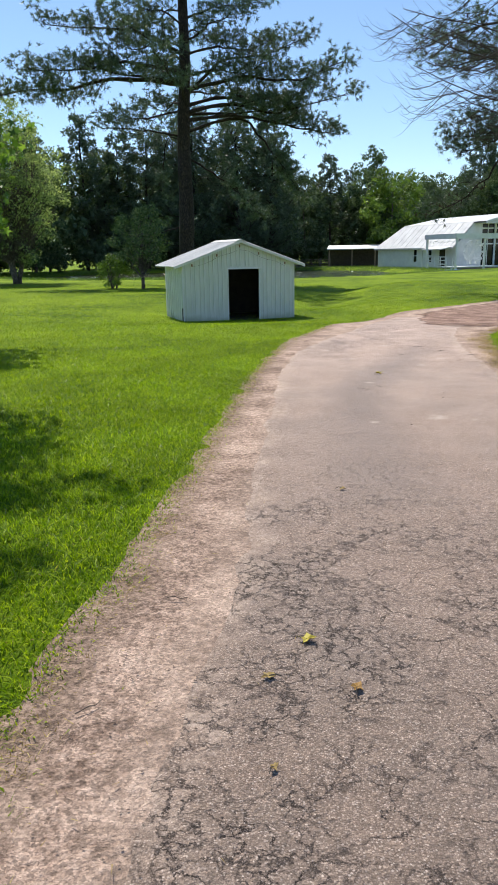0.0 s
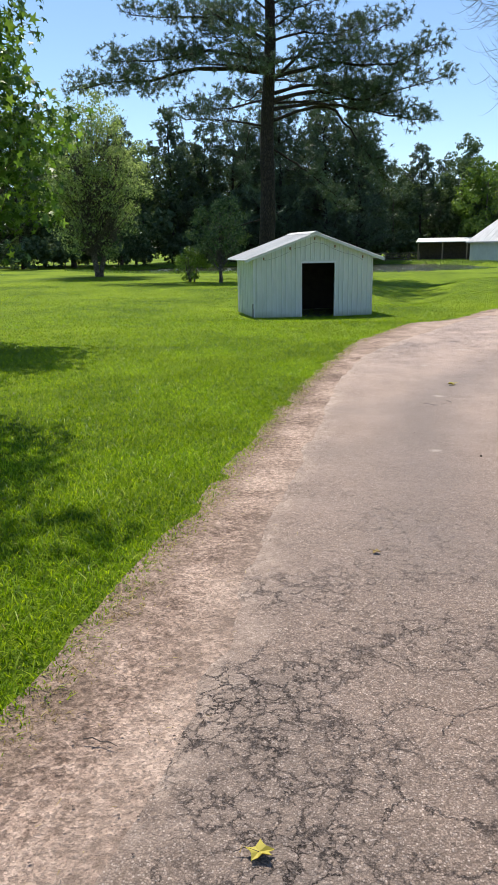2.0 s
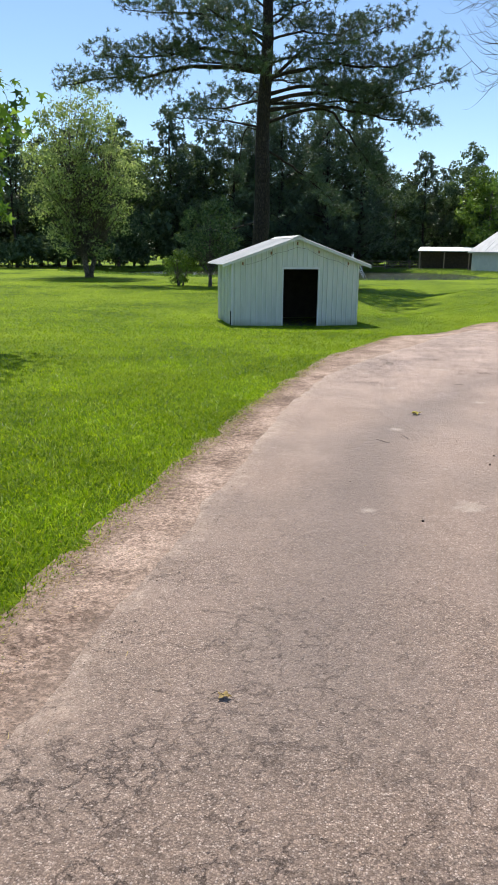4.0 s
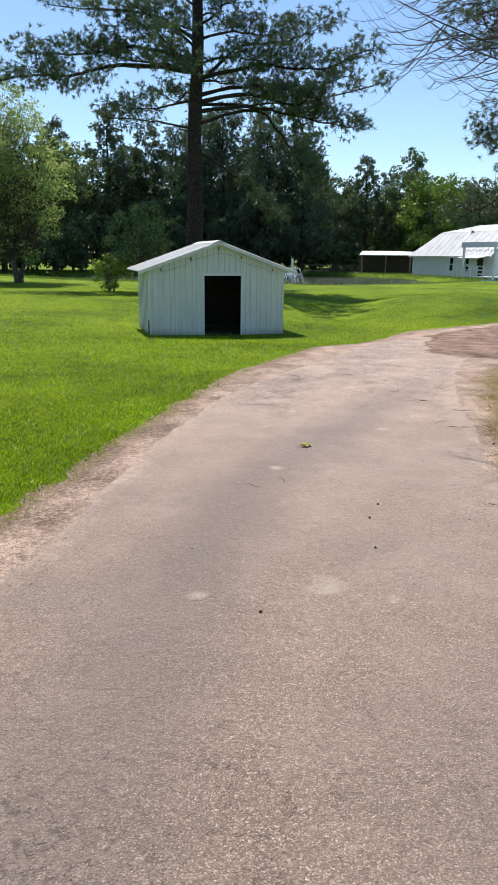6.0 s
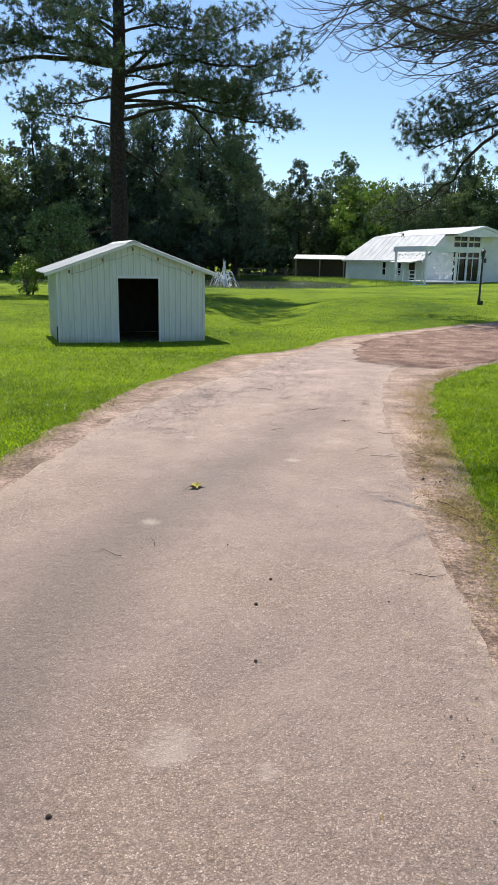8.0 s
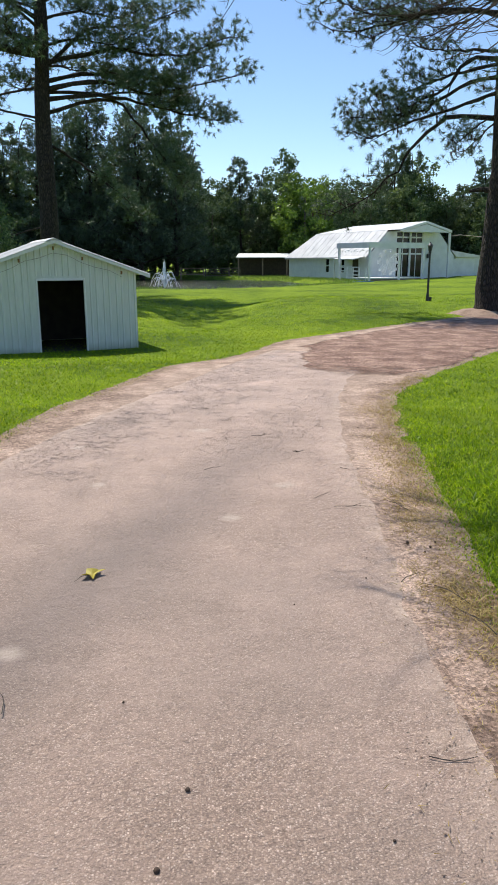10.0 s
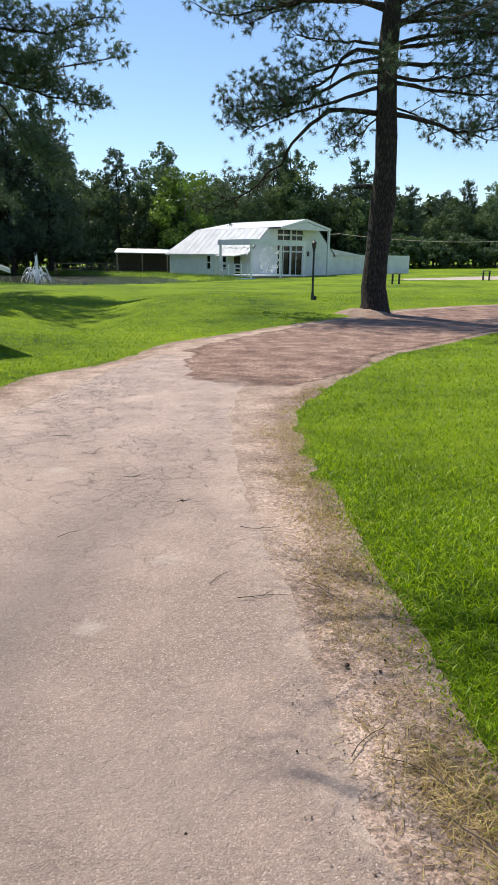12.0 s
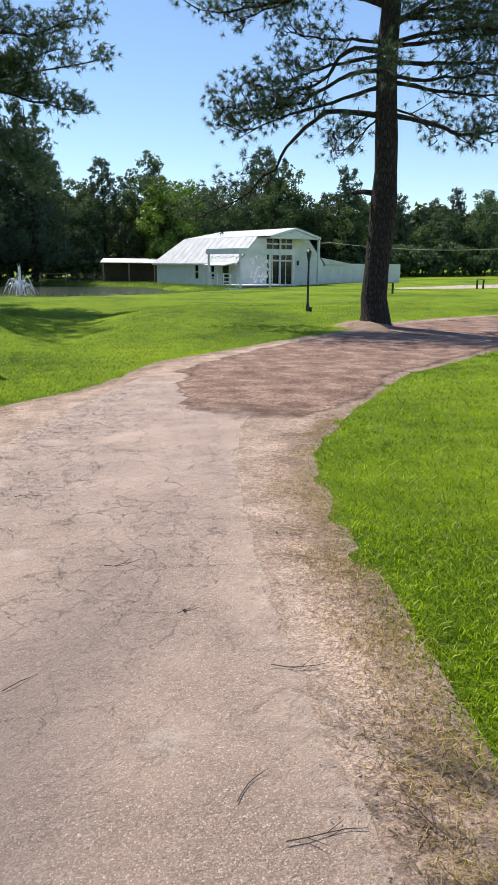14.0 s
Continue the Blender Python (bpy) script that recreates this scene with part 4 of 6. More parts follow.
def overhanging_pine():
    """A tree beside the drive whose long bare limbs sag over it and curl up at the tips."""
    rng = np.random.default_rng(31)
    x, y = 7.95, 11.3
    t = thing("bare_tree", "half-dead tree with long bare limbs arching over the drive", "tree", pose(x, y, land_z(x, y)))
    trunk = Shape().tube([(0, 0, -0.1), (0, 0, 0.4), (0.05, 0, 2.5), (0.0, 0.1, 6), (0.1, 0.1, 9)], [0.36, 0.28, 0.24, 0.19, 0.05], 12)
    part("trunk", trunk, PINE_BARK, t, "", True)
    up = np.array([0, 0, 1.0])

    def arc(p, d, ln, sag, curl, r, s, n=8):
        """A sagging branch whose end turns upwards."""
        pts = [p + d * ln * q + up * (-sag * math.sin(2.2 * q) + curl * q ** 4) + rng.normal(0, 0.006, 3) * ln for q in (i / n for i in range(n + 1))]
        s.tube(pts, [r * (1 - 0.85 * i / n) for i in range(n + 1)], 5 if r > 0.006 else 3)
        return pts

    for hz, az, ln, sag, curl in ((3.7, 166, 5.9, 0.35, 0.75), (4.1, 161, 6.4, 0.45, 0.9), (4.5, 171, 6.7, 0.55, 1.0), (4.9, 163, 6.4, 0.5, 0.8), (5.2, 158, 6.7, 0.5, 0.9), (5.6, 168, 6.5, 0.5, 0.9), (4.7, 167, 6.0, 0.6, 0.9), (4.0, 169, 5.2, 0.5, 0.7),
                                  (3.4, 158, 4.6, 0.2, 0.5), (4.3, 176, 5.4, 0.4, 0.8), (6.2, 164, 5.6, 0.5, 0.9), (6.8, 172, 5.0, 0.4, 0.9), (6.6, 20, 4.0, 0.2, 0.6), (7.2, 100, 3.6, 0.2, 0.5), (7.6, 300, 3.4, 0.2, 0.5)):
        s = Shape()
        a = radians(az)
        d = np.array([math.cos(a), math.sin(a), 0.0])
        e = np.array([-d[1], d[0], 0.0])
        pts = arc(np.array([0, 0, hz]), d, ln, sag, curl, 0.034, s, 12)
        for j in range(26):
            q = rng.uniform(0.3, 0.97)
            i = min(int(q * 12), 11)
            p = pts[i] + (pts[i + 1] - pts[i]) * (q * 12 - i)
            g = (1 if j % 2 else -1) * rng.uniform(0.15, 0.75)
            w = d * math.cos(g) + e * math.sin(g) + up * rng.uniform(-0.3, 0.12)
            l2 = rng.uniform(0.7, 1.9) * (1.15 - 0.45 * q)
            tw = arc(p, w, l2, 0.16 * l2, 0.34 * l2, 0.0075, s)
            for _ in range(4):
                b = tw[int(rng.integers(2, 8))]
                v = w * rng.uniform(0.5, 1.0) + e * rng.uniform(-0.7, 0.7) + up * rng.uniform(-0.35, 0.3)
                arc(b, v, rng.uniform(0.2, 0.62), 0.05, 0.14, 0.0042, s, 5)
        part("limb", s, TWIG, t, "long bare grey limb", True)


overhanging_pine()


def leaf_cloud(rng, centres, radii, per, size, star=False, flat=0.75, coarse=False):
    """Leaves scattered about the clumps, each a small bent blade."""
    n = len(centres) * per
    c = np.repeat(np.array(centres), per, 0)
    r = np.repeat(np.array(radii), per)[:, None]
    off = rng.normal(0, 1, (n, 3))
    off /= np.linalg.norm(off, axis=1)[:, None]
    off *= (rng.uniform(0.25, 1.0, (n, 1)) ** 0.6) * r
    off[:, 2] *= flat
    p = c + off
    nrm = off / (r + 1e-6) + rng.normal(0, 0.55, (n, 3)) + np.array([0, 0, 0.45])
    nrm /= np.linalg.norm(nrm, axis=1)[:, None]
    a = np.cross(nrm, rng.normal(0, 1, (n, 3)))
    a /= np.linalg.norm(a, axis=1)[:, None] + 1e-6
    b = np.cross(nrm, a)
    s = size * rng.uniform(0.6, 1.3, (n, 1))
    if coarse:
        v = np.stack([p - a * s * 0.5, p + a * s * 0.5 - b * s * 0.25, p + a * s * 0.15 + b * s * 0.6], 1).reshape(-1, 3)
        return v, np.arange(3 * n).reshape(-1, 3)
    if not star:
        fold = nrm * s * 0.12
        v = np.stack([p - a * s * 0.5, p - b * s * 0.28 + fold, p + a * s * 0.55, p + b * s * 0.28 + fold], 1).reshape(-1, 3)
        i = np.arange(n)[:, None] * 4
        return v, np.concatenate([i + [0, 1, 2], i + [0, 2, 3]], 1).reshape(-1, 3)
    rim = []
    for k in range(10):
        q = math.pi * k / 5
        rad = (0.62 if k % 2 == 0 else 0.24)
        rim.append(p + (a * math.cos(q) + b * math.sin(q)) * s * rad - nrm * s * (0.14 if k % 2 == 0 else 0.0))
    v = np.stack([p] + rim, 1).reshape(-1, 3)
    i = np.arange(n)[:, None] * 11
    f = np.concatenate([i + [0, 1 + k, 1 + (k + 1) % 10] for k in range(10)], 1).reshape(-1, 3)
    return v, f


def clumps_in(rng, count, rx, rz, z0, fill=0.5, base=0.35):
    """Clump centres in an egg-shaped crown, most near its skin."""
    out, rad = [], []
    while len(out) < count:
        d = rng.normal(0, 1, 3)
        d /= np.linalg.norm(d)
        k = rng.uniform(fill, 1.0)
        h = (d[2] * k + 1) / 2
        wide = rx * (base + (1 - base) * math.sin(math.pi * min(0.97, 0.16 + 0.8 * h)) ** 0.8) if base < 1 else rx
        out.append(np.array([d[0] * k * wide, d[1] * k * wide, z0 + rz * 2 * h]))
        rad.append(rng.uniform(0.18, 0.34) * rx)
    return out, rad


def broadleaf(name, label, x, y, height, rx, z0, leaf, count, per, material, seed, stems=1, star=False, bark=None, r0=0.12, limbs=True, base=0.35, coarse=False, clump=1.0):
    rng = np.random.default_rng(seed)
    t = thing(name, label, "tree" if height > 2.2 else "bush", pose(x, y, land_z(x, y) - 0.03))
    cs, rs = clumps_in(rng, count, rx, (height - z0) / 2, z0, 0.45, base)
    rs = [clump * r for r in rs]
    tops = []
    for k in range(stems):
        a = 2 * math.pi * k / stems + 0.5
        spread = (0.0 if stems == 1 else 0.32 * rx)
        top = np.array([math.cos(a) * spread * 1.6, math.sin(a) * spread * 1.6, z0 + (height - z0) * 0.72])
        foot = np.array([math.cos(a), math.sin(a), 0]) * (0.0 if stems == 1 else 0.14)
        s = Shape().tube([foot - [0, 0, 0.1], foot * 1.3 + [0, 0, 0.3], foot + (top - foot) * 0.35 + rng.normal(0, 0.05, 3) * rx * 0.4, foot + (top - foot) * 0.7 + rng.normal(0, 0.05, 3) * rx * 0.4, top],
                         [r0 * 1.25, r0, r0 * 0.8, r0 * 0.5, r0 * 0.18], 9)
        part("trunk", s, bark or GREY_BARK, t, "", True)
        tops.append((foot, top))
    if limbs:
        s = Shape()
        for i, c in enumerate(cs):
            foot, top = tops[i % stems]
            h = min(max((c[2] - 0.25 * height) / height, 0.15), 0.9)
            st = foot + (top - foot) * h
            s.tube([st, (st + c) / 2 + rng.normal(0, 0.08, 3) * rx * 0.5, c], [r0 * 0.28, r0 * 0.16, r0 * 0.05], 4)
        part("limb", s, bark or GREY_BARK, t)
    v, f = leaf_cloud(rng, cs, rs, per, leaf, star, 0.75, coarse)
    part("crown", arrays_mesh("crown", v, f), material, t)
    return t


# multi-stemmed tree with star-shaped leaves on the lawn
broadleaf("sweetgum_tree", "bushy multi-stemmed green tree with star-shaped leaves on the lawn", -7.7, 13.7, 7.4, 2.5, 1.2, 0.16, 180, 46, LEAF_STAR, 5, 7, True, GREY_BARK, 0.07, True, 0.55)
# tree standing beside the drive; its shade falls on the grass
broadleaf("lawn_tree", "leafy green tree shading the lawn beside the drive", -5.7, 7.4, 9.6, 2.85, 2.8, 0.155, 170, 120, LEAF_STAR, 6, 1, True, GREY_BARK, 0.16, True, 0.6, False, 0.8)
broadleaf("willow_tree", "tall airy silvery green tree by the pond", -18.8, 47.5, 11.6, 3.9, 1.0, 0.17, 420, 44, LEAF_SILVER, 7, 3, False, GREY_BARK, 0.15, True, 0.42, False, 0.55)
broadleaf("small_tree", "small round-crowned green tree on the lawn", -8.5, 38.9, 4.5, 1.6, 0.9, 0.15, 70, 50, LEAF_MID, 8, 1, False, GREY_BARK, 0.09, True, 0.5)
broadleaf("lawn_bush", "low rounded green bush beside a small tree", -10.2, 39.3, 1.9, 1.05, 0.15, 0.13, 40, 50, LEAF_LIGHT, 9, 3, False, GREY_BARK, 0.04, True, 0.7)


# ---- the woods round the lawn ----
WOOD_KINDS = ((15.5, 4.6, 0.6, LEAF_MID, 0.37, 100, 66), (14.0, 4.2, 1.0, LEAF_DARK, 0.37, 100, 66), (16.5, 4.0, 1.2, LEAF_DARK, 0.37, 95, 64),
              (12.0, 4.4, 0.6, LEAF_MID, 0.37, 100, 66), (13.0, 4.3, 0.8, LEAF_LIGHT, 0.37, 100, 66), (17.5, 0, 0, NEEDLE, 0, 0, 0), (4.5, 2.6, 0.1, LEAF_DARK, 0.36, 46, 46))


def wood_models():
    out = []
    for i, (h, rx, z0, mat_, leaf, n, per) in enumerate(WOOD_KINDS):
        if i == 5:
            out.append(pine("tall dark pine in the woods", 0, 0, 17.5, 0.2, ring_of_limbs(71, 5.0, 16.8, 22, 3.9, 1.1, 0.8, 0.2), 72, 0.42, 0.14, 6, (0.3, 0.1), 0.5, None, 1.45, False, 0.0, 4, False))
            continue
        name = "shrub" if h < 6 else "forest_tree"
        label = "dark green shrub at the foot of the woods" if h < 6 else "full-crowned green tree in the woods behind the lawn"
        out.append(broadleaf(name, label, 0, 0, h, rx, z0, leaf, n, per, mat_, 40 + i, 1, False, GREY_BARK, 0.22 if h > 6 else 0.06, False, 0.45, True, 0.92))
    return out


def woods():
    rng = np.random.default_rng(77)
    models = wood_models()
    used = set()

    def stand(k, x, y, s, turn):
        m = pose(x, y, land_z(x, y) - 0.1, 0, 0, turn) @ Matrix.Scale(s, 4)
        if k in used:
            tree = copy_thing(models[k], Matrix.Translation(m.translation) @ Euler((0, 0, radians(turn))).to_matrix().to_4x4())
            tree.scale = (s, s, s)
        else:
            used.add(k)
            tree = models[k]
            tree.matrix_basis = m
        tagged(tree, group="woods")

    def front(x):
        return float(np.interp(x, [-90, -45, -31, -24, -12, 3, 14, 30, 50, 90], [60, 66, 72, 92, 98, 105, 107, 109, 104, 101]))

    for row, (gap, depth) in enumerate(((3.6, 1.0), (4.4, 6.0), (6.5, 12.0))):
        x = -66.0 if row else -60.0
        while x < 62:
            y = front(x) + depth + rng.uniform(-1.5, 1.5)
            s = rng.uniform(0.78, 1.05) * (1.0 if x < 30 else 0.8)
            k = int(rng.choice([0, 1, 2, 5, 5])) if row else int(rng.choice([0, 1, 1, 3, 3, 2, 5]))
            stand(k, x + rng.uniform(-1, 1), y, s * (1.0, 1.04, 1.1)[row] * (0.8 if k == 5 else 0.94), rng.uniform(0, 360))
            x += gap * rng.uniform(0.8, 1.3) * (1.0 if x < 25 else 0.75)
    x = -62.0
    while x < 62:
        if not 14 < x < 24:
            stand(6, x, front(x) - 2.6 + rng.uniform(-0.8, 0.8), rng.uniform(0.5, 1.1), rng.uniform(0, 360))
        x += rng.uniform(1.5, 2.8)
    x = -64.0
    while x < 60:
        stand(6, x, front(x) + 8.0 + rng.uniform(-1, 1), rng.uniform(1.0, 1.5), rng.uniform(0, 360))
        x += rng.uniform(3.0, 4.4)
    x = -70.0
    while x < 66:
        stand(6, x, front(x) + 17.0 + rng.uniform(-1.5, 1.5), rng.uniform(2.0, 2.6), rng.uniform(0, 360))
        x += rng.uniform(3.0, 4.4)
    # the bright green one, and taller pines that stand out above the rest
    stand(4, 11.2, 100.5, 1.0, 30)
    for x, y, s in ((-26.0, 88.0, 0.98), (-23.0, 92.0, 0.9), (24.5, 112.0, 0.95), (27.5, 113.0, 0.9), (-13, 100, 0.86), (36, 108, 0.8), (-4.5, 97, 1.05), (-8.5, 97.5, 1.08)):
        stand(5, x, y, s, rng.uniform(0, 360))


woods()


# ---- pond ----
tagged(part("water", grid_mesh("water", np.linspace(-34, 16, 26), np.linspace(46, 94, 26), lambda x, y: np.full(x.shape, WATER_Z)), WATER), "still dark pond water", "pond", kind="structure")


def fountain():
    rng = np.random.default_rng(3)
    x, y = -2.9, 61.5
    t = thing("fountain", "small white water jet fanning out over the pond", "fountain", pose(x, y, WATER_Z))
    part("float", Shape().tube([(0, 0, -0.1), (0, 0, 0.08), (0, 0, 0.14)], [0.3, 0.3, 0.1], 10), DARK_METAL, t, "dark floating base")
    jet = Shape()
    for k in range(26):
        a, out = rng.uniform(0, 6.28), rng.uniform(0.03, 0.16)
        top = rng.uniform(1.4, 2.2)
        jet.tube([(0, 0, 0.1), (out * 0.4 * math.cos(a), out * 0.4 * math.sin(a), top * 0.6), (out * math.cos(a), out * math.sin(a), top)], [0.045, 0.035, 0.012], 4)
    for k in range(30):
        a, reach, top = 2 * math.pi * k / 30 + rng.uniform(-0.08, 0.08), rng.uniform(0.55, 1.3), rng.uniform(0.7, 1.35)
        pts = [(reach * q * math.cos(a), reach * q * math.sin(a), 0.1 + top * 4 * q * (1 - q) * (1.1 - 0.3 * q)) for q in (0, 0.2, 0.4, 0.6, 0.8, 0.97)]
        jet.tube(pts, [0.03, 0.026, 0.022, 0.02, 0.014, 0.006], 4)
    part("jet", jet, FOAM, t, "white spray")


fountain()


def reeds():
    """Rough grass and reeds round the water's edge, and weeds on the banks."""
    rng = np.random.default_rng(8)
    n = 20000
    a = rng.uniform(0, 2 * math.pi, n)
    r = rng.normal(1.03, 0.045, n)
    x, y = POND[0] + POND[2] * r * np.cos(a), POND[1] + POND[3] * r * np.sin(a)
    extra = 9000
    x = np.concatenate([x, rng.uniform(-30, 12, extra)])
    y = np.concatenate([y, rng.uniform(90, 97, extra)])
    z = land(x, y)
    keep = (z > WATER_Z - 0.1) & (z < -0.15)
    x, y, z = x[keep], y[keep], z[keep]
    n = len(x)
    h = rng.uniform(0.06, 0.24, n)
    t = rng.uniform(0, 6.28, n)
    w = 0.03
    v = np.stack([np.stack([x - w * np.cos(t), y - w * np.sin(t), z], -1), np.stack([x + w * np.cos(t), y + w * np.sin(t), z], -1),
                  np.stack([x + rng.normal(0, 0.12, n), y + rng.normal(0, 0.12, n), z + h], -1)], 1).reshape(-1, 3)
    part("reeds", arrays_mesh("reeds", v, np.arange(len(v)).reshape(-1, 3)), LEAF_LIGHT)
    tagged(bpy.data.objects["reeds"], "rough reeds and weeds round the pond bank", "reeds", kind="stuff")


reeds()


def rail_panel(label, x, y, turn, length, material, rails=3, height=1.25):
    t = thing("fence_panel", label, "fence", pose(x, y, land_z(x, y) - 0.05, 0, 0, turn), "pond fence")
    for k in (0, 1):
        part("post", Shape().box(k * length - 0.06, k * length + 0.06, -0.06, 0.06, 0, height + 0.1, None, 0.015), material, t)
    for k in range(rails):
        z = height * (k + 1) / rails - 0.06
        part("rail", Shape().box(0.06, length - 0.06, -0.03, 0.03, z, z + 0.09), material, t)


rail_panel("dark timber rail fence panel by the pond", -3.7, 91.6, -3, 2.6, TIMBER, 2)
rail_panel("grey metal gate panel by the pond", -0.9, 91.6, 3, 2.6, GREY_BARK, 4, 1.0)
rail_panel("grey metal gate panel by the pond", 1.8, 91.7, -2, 1.2, GREY_BARK, 4, 1.0)


# ---- the long white house ----
HOUSE = pose(14.3, 73.4, land_z(15, 75) - 0.02, 0, 0, 25.3)


def wall_with_holes(x0, x1, z0, z1, y0, y1, holes):
    """An upright wall along x, cut round its openings (x0, x1, z0, z1)."""
    s = Shape()
    xs = sorted({x0, x1, *[h[0] for h in holes], *[h[1] for h in holes]})
    for a, b in zip(xs, xs[1:]):
        cuts = sorted((h[2], h[3]) for h in holes if h[0] <= a and h[1] >= b)
        z = z0
        for c0, c1 in cuts:
            if c0 > z:
                s.box(a, b, y0, y1, z, c0)
            z = c1
        if z < z1:
            s.box(a, b, y0, y1, z, z1)
    return s


def window(parent, name, x0, x1, z0, z1, y, cols, rows, turn=None):
    """Frame, bars and panes in an opening of a wall along x."""
    m = turn or Matrix()
    f = Shape()
    e = 0.07
    for a, b, c, d in ((x0, x0 + e, z0, z1), (x1 - e, x1, z0, z1), (x0 + e, x1 - e, z0, z0 + e), (x0 + e, x1 - e, z1 - e, z1)):
        f.box(a, b, y - 0.05, y + 0.06, c, d, m)
    for i in range(1, cols):
        x = x0 + (x1 - x0) * i / cols
        f.box(x - 0.04, x + 0.04, y - 0.035, y + 0.04, z0 + e, z1 - e, m)
    for j in range(1, rows):
        z = z0 + (z1 - z0) * j / rows
        f.box(x0 + e, x1 - e, y - 0.03, y + 0.035, z - 0.04, z + 0.04, m)
    w = part(name, f, WHITE_PAINT, parent)
    for i in range(cols):
        for j in range(rows):
            a, b = x0 + (x1 - x0) * i / cols + 0.03, x0 + (x1 - x0) * (i + 1) / cols - 0.03
            c, d = z0 + (z1 - z0) * j / rows + 0.03, z0 + (z1 - z0) * (j + 1) / rows - 0.03
            part("pane", Shape().box(a, b, y, y + 0.012, c, d, m), GLASS, w, "dark glass pane")
    return w


def house():
    t = thing("house", "long white metal-clad house with a broken-pitch roof and tall glazed front", "house", HOUSE)
    W, L, EAVE, MID, APEX = 9.8, 14.3, 2.12, 4.35, 5.1
    # front, with a tall glazed bay
    part("front_wall", wall_with_holes(0, W, 0, EAVE, 0, 0.2, [(2.95, 6.0, 0.15, EAVE)]), WHITE_PAINT, t)
    g = Shape()
    g.prism([(0.0, EAVE), (2.95, EAVE), (2.95, 4.3), (1.9, 4.22)], 0, 0.2)
    g.prism([(6.0, EAVE), (W, EAVE), (7.9, 4.22), (6.0, 4.3)], 0, 0.2)
    g.prism([(2.95, 4.25), (6.0, 4.25), (6.0, 4.6), (4.9, 5.0), (3.5, 4.6), (2.95, 4.5)], 0, 0.2)
    part("gable", g, WHITE_PAINT, t)
    window(t, "transom_window", 2.95, 6.0, 3.75, 4.25, 0.06, 4, 1)
    window(t, "tall_window", 2.95, 6.0, 2.3, 3.75, 0.06, 4, 1)
    window(t, "front_door", 2.95, 6.0, 0.15, 2.3, 0.06, 4, 1)
    part("mullion", Shape().box(4.4, 4.6, -0.08, -0.001, 0.15, 4.35), WHITE_PAINT, t)
    # near-black sheet behind the glazing for the unlit room
    part("inner_wall", Shape().box(2.3, 6.6, 1.6, 1.7, 0, 4.2), DARK_INSIDE, t)
    # sides and back
    turn = Matrix.Translation((0.2, 0, 0)) @ Matrix.Rotation(radians(90), 4, "Z")
    holes = [(3.85, 4.5, 0.55, 1.9), (6.5, 7.2, 0.55, 1.9)]
    side = wall_with_holes(0.2, L, 0, EAVE, 0, 0.2, holes)
    side.v = [tuple(turn @ Vector(p)) for p in side.v]
    part("side_wall", side, WHITE_PAINT, t)
    for h in holes:
        window(t, "side_window", *h, 0.12, 1, 2, turn)
    part("side_wall", Shape().box(W - 0.2, W, 0.2, L, 0, EAVE), WHITE_PAINT, t)
    part("back_wall", Shape().box(0.2, W - 0.2, L - 0.2, L, 0, EAVE), WHITE_PAINT, t)
    # roof: steep lower slopes, shallow upper ones, hipped at the far end
    o = 0.35
    low = [(-o, 0.02), (W + o, 0.02), (W + o, L + o), (-o, L + o)]
    mid = [(2.0, -1.75), (7.8, -1.75), (7.8, L - 2.1), (2.0, L - 2.1)]
    lo_mid = [(2.0, 0.02), (7.8, 0.02)]
    e0 = EAVE - 0.12
    V = [(x, y, e0) for x, y in low] + [(2.0, 0.02, MID), (7.8, 0.02, MID), (7.8, L - 2.1, MID), (2.0, L - 2.1, MID)]
    lower = Shape().put(V, [(0, 3, 7, 4), (1, 5, 6, 2), (3, 2, 6, 7)])
    lower.put([(x, y, z - 0.12) for x, y, z in V], [(4, 7, 3, 0), (2, 6, 5, 1), (7, 6, 2, 3)])
    lower.box(-o, -o + 0.06, 0.02, L + o, e0 - 0.16, e0 - 0.005)
    roof = part("lower_roof", lower, ROOF_METAL, t, "white ribbed metal roof slope")
    for k in range(14):
        y = 0.5 + k * 0.98
        a, b = (-o, y), (2.0, y)
        if y > L - 2.1:
            continue
        part("seam", Shape().tube([(-o, y, e0 + 0.01), (2.0, y, MID + 0.01)], 0.025, 4), ROOF_METAL, roof)
    for k in range(9):
        x0, x1 = -o + 0.6 + k * 1.15, 2.2 + k * 0.67
        part("seam", Shape().tube([(x0, L + o, e0 + 0.01), (x1, L - 2.1, MID + 0.01)], 0.025, 4), ROOF_METAL, roof)
    up = Shape()
    V = [(1.98, -1.75, MID + 0.004), (7.82, -1.75, MID + 0.004), (7.82, L - 2.08, MID + 0.004), (1.98, L - 2.08, MID + 0.004), (4.9, -1.75, APEX), (4.9, L - 4.6, APEX)]
    up.put(V, [(0, 3, 5, 4), (1, 4, 5, 2), (2, 5, 3)])
    up.put([(x, y, z - 0.14) for x, y, z in V], [(4, 5, 3, 0), (2, 5, 4, 1), (3, 5, 2)])
    part("upper_roof", up, ROOF_METAL, t, "white metal roof, shallow upper slope")
    fas = Shape()
    fas.prism([(1.98, MID - 0.2), (4.9, APEX - 0.2), (7.82, MID - 0.2), (7.82, MID + 0.01), (4.9, APEX + 0.01), (1.98, MID + 0.01)], -1.8, -1.752)
    fas.prism([(2.2, MID - 0.2), (7.6, MID - 0.2), (4.9, APEX - 0.24)], -1.74, -1.70)
    part("fascia", fas, WHITE_PAINT, t)
    for x in (7.7,):
        part("porch_post", Shape().box(x - 0.1, x + 0.1, -1.72, -1.52, 0, MID - 0.2, None, 0.02), WHITE_PAINT, t)
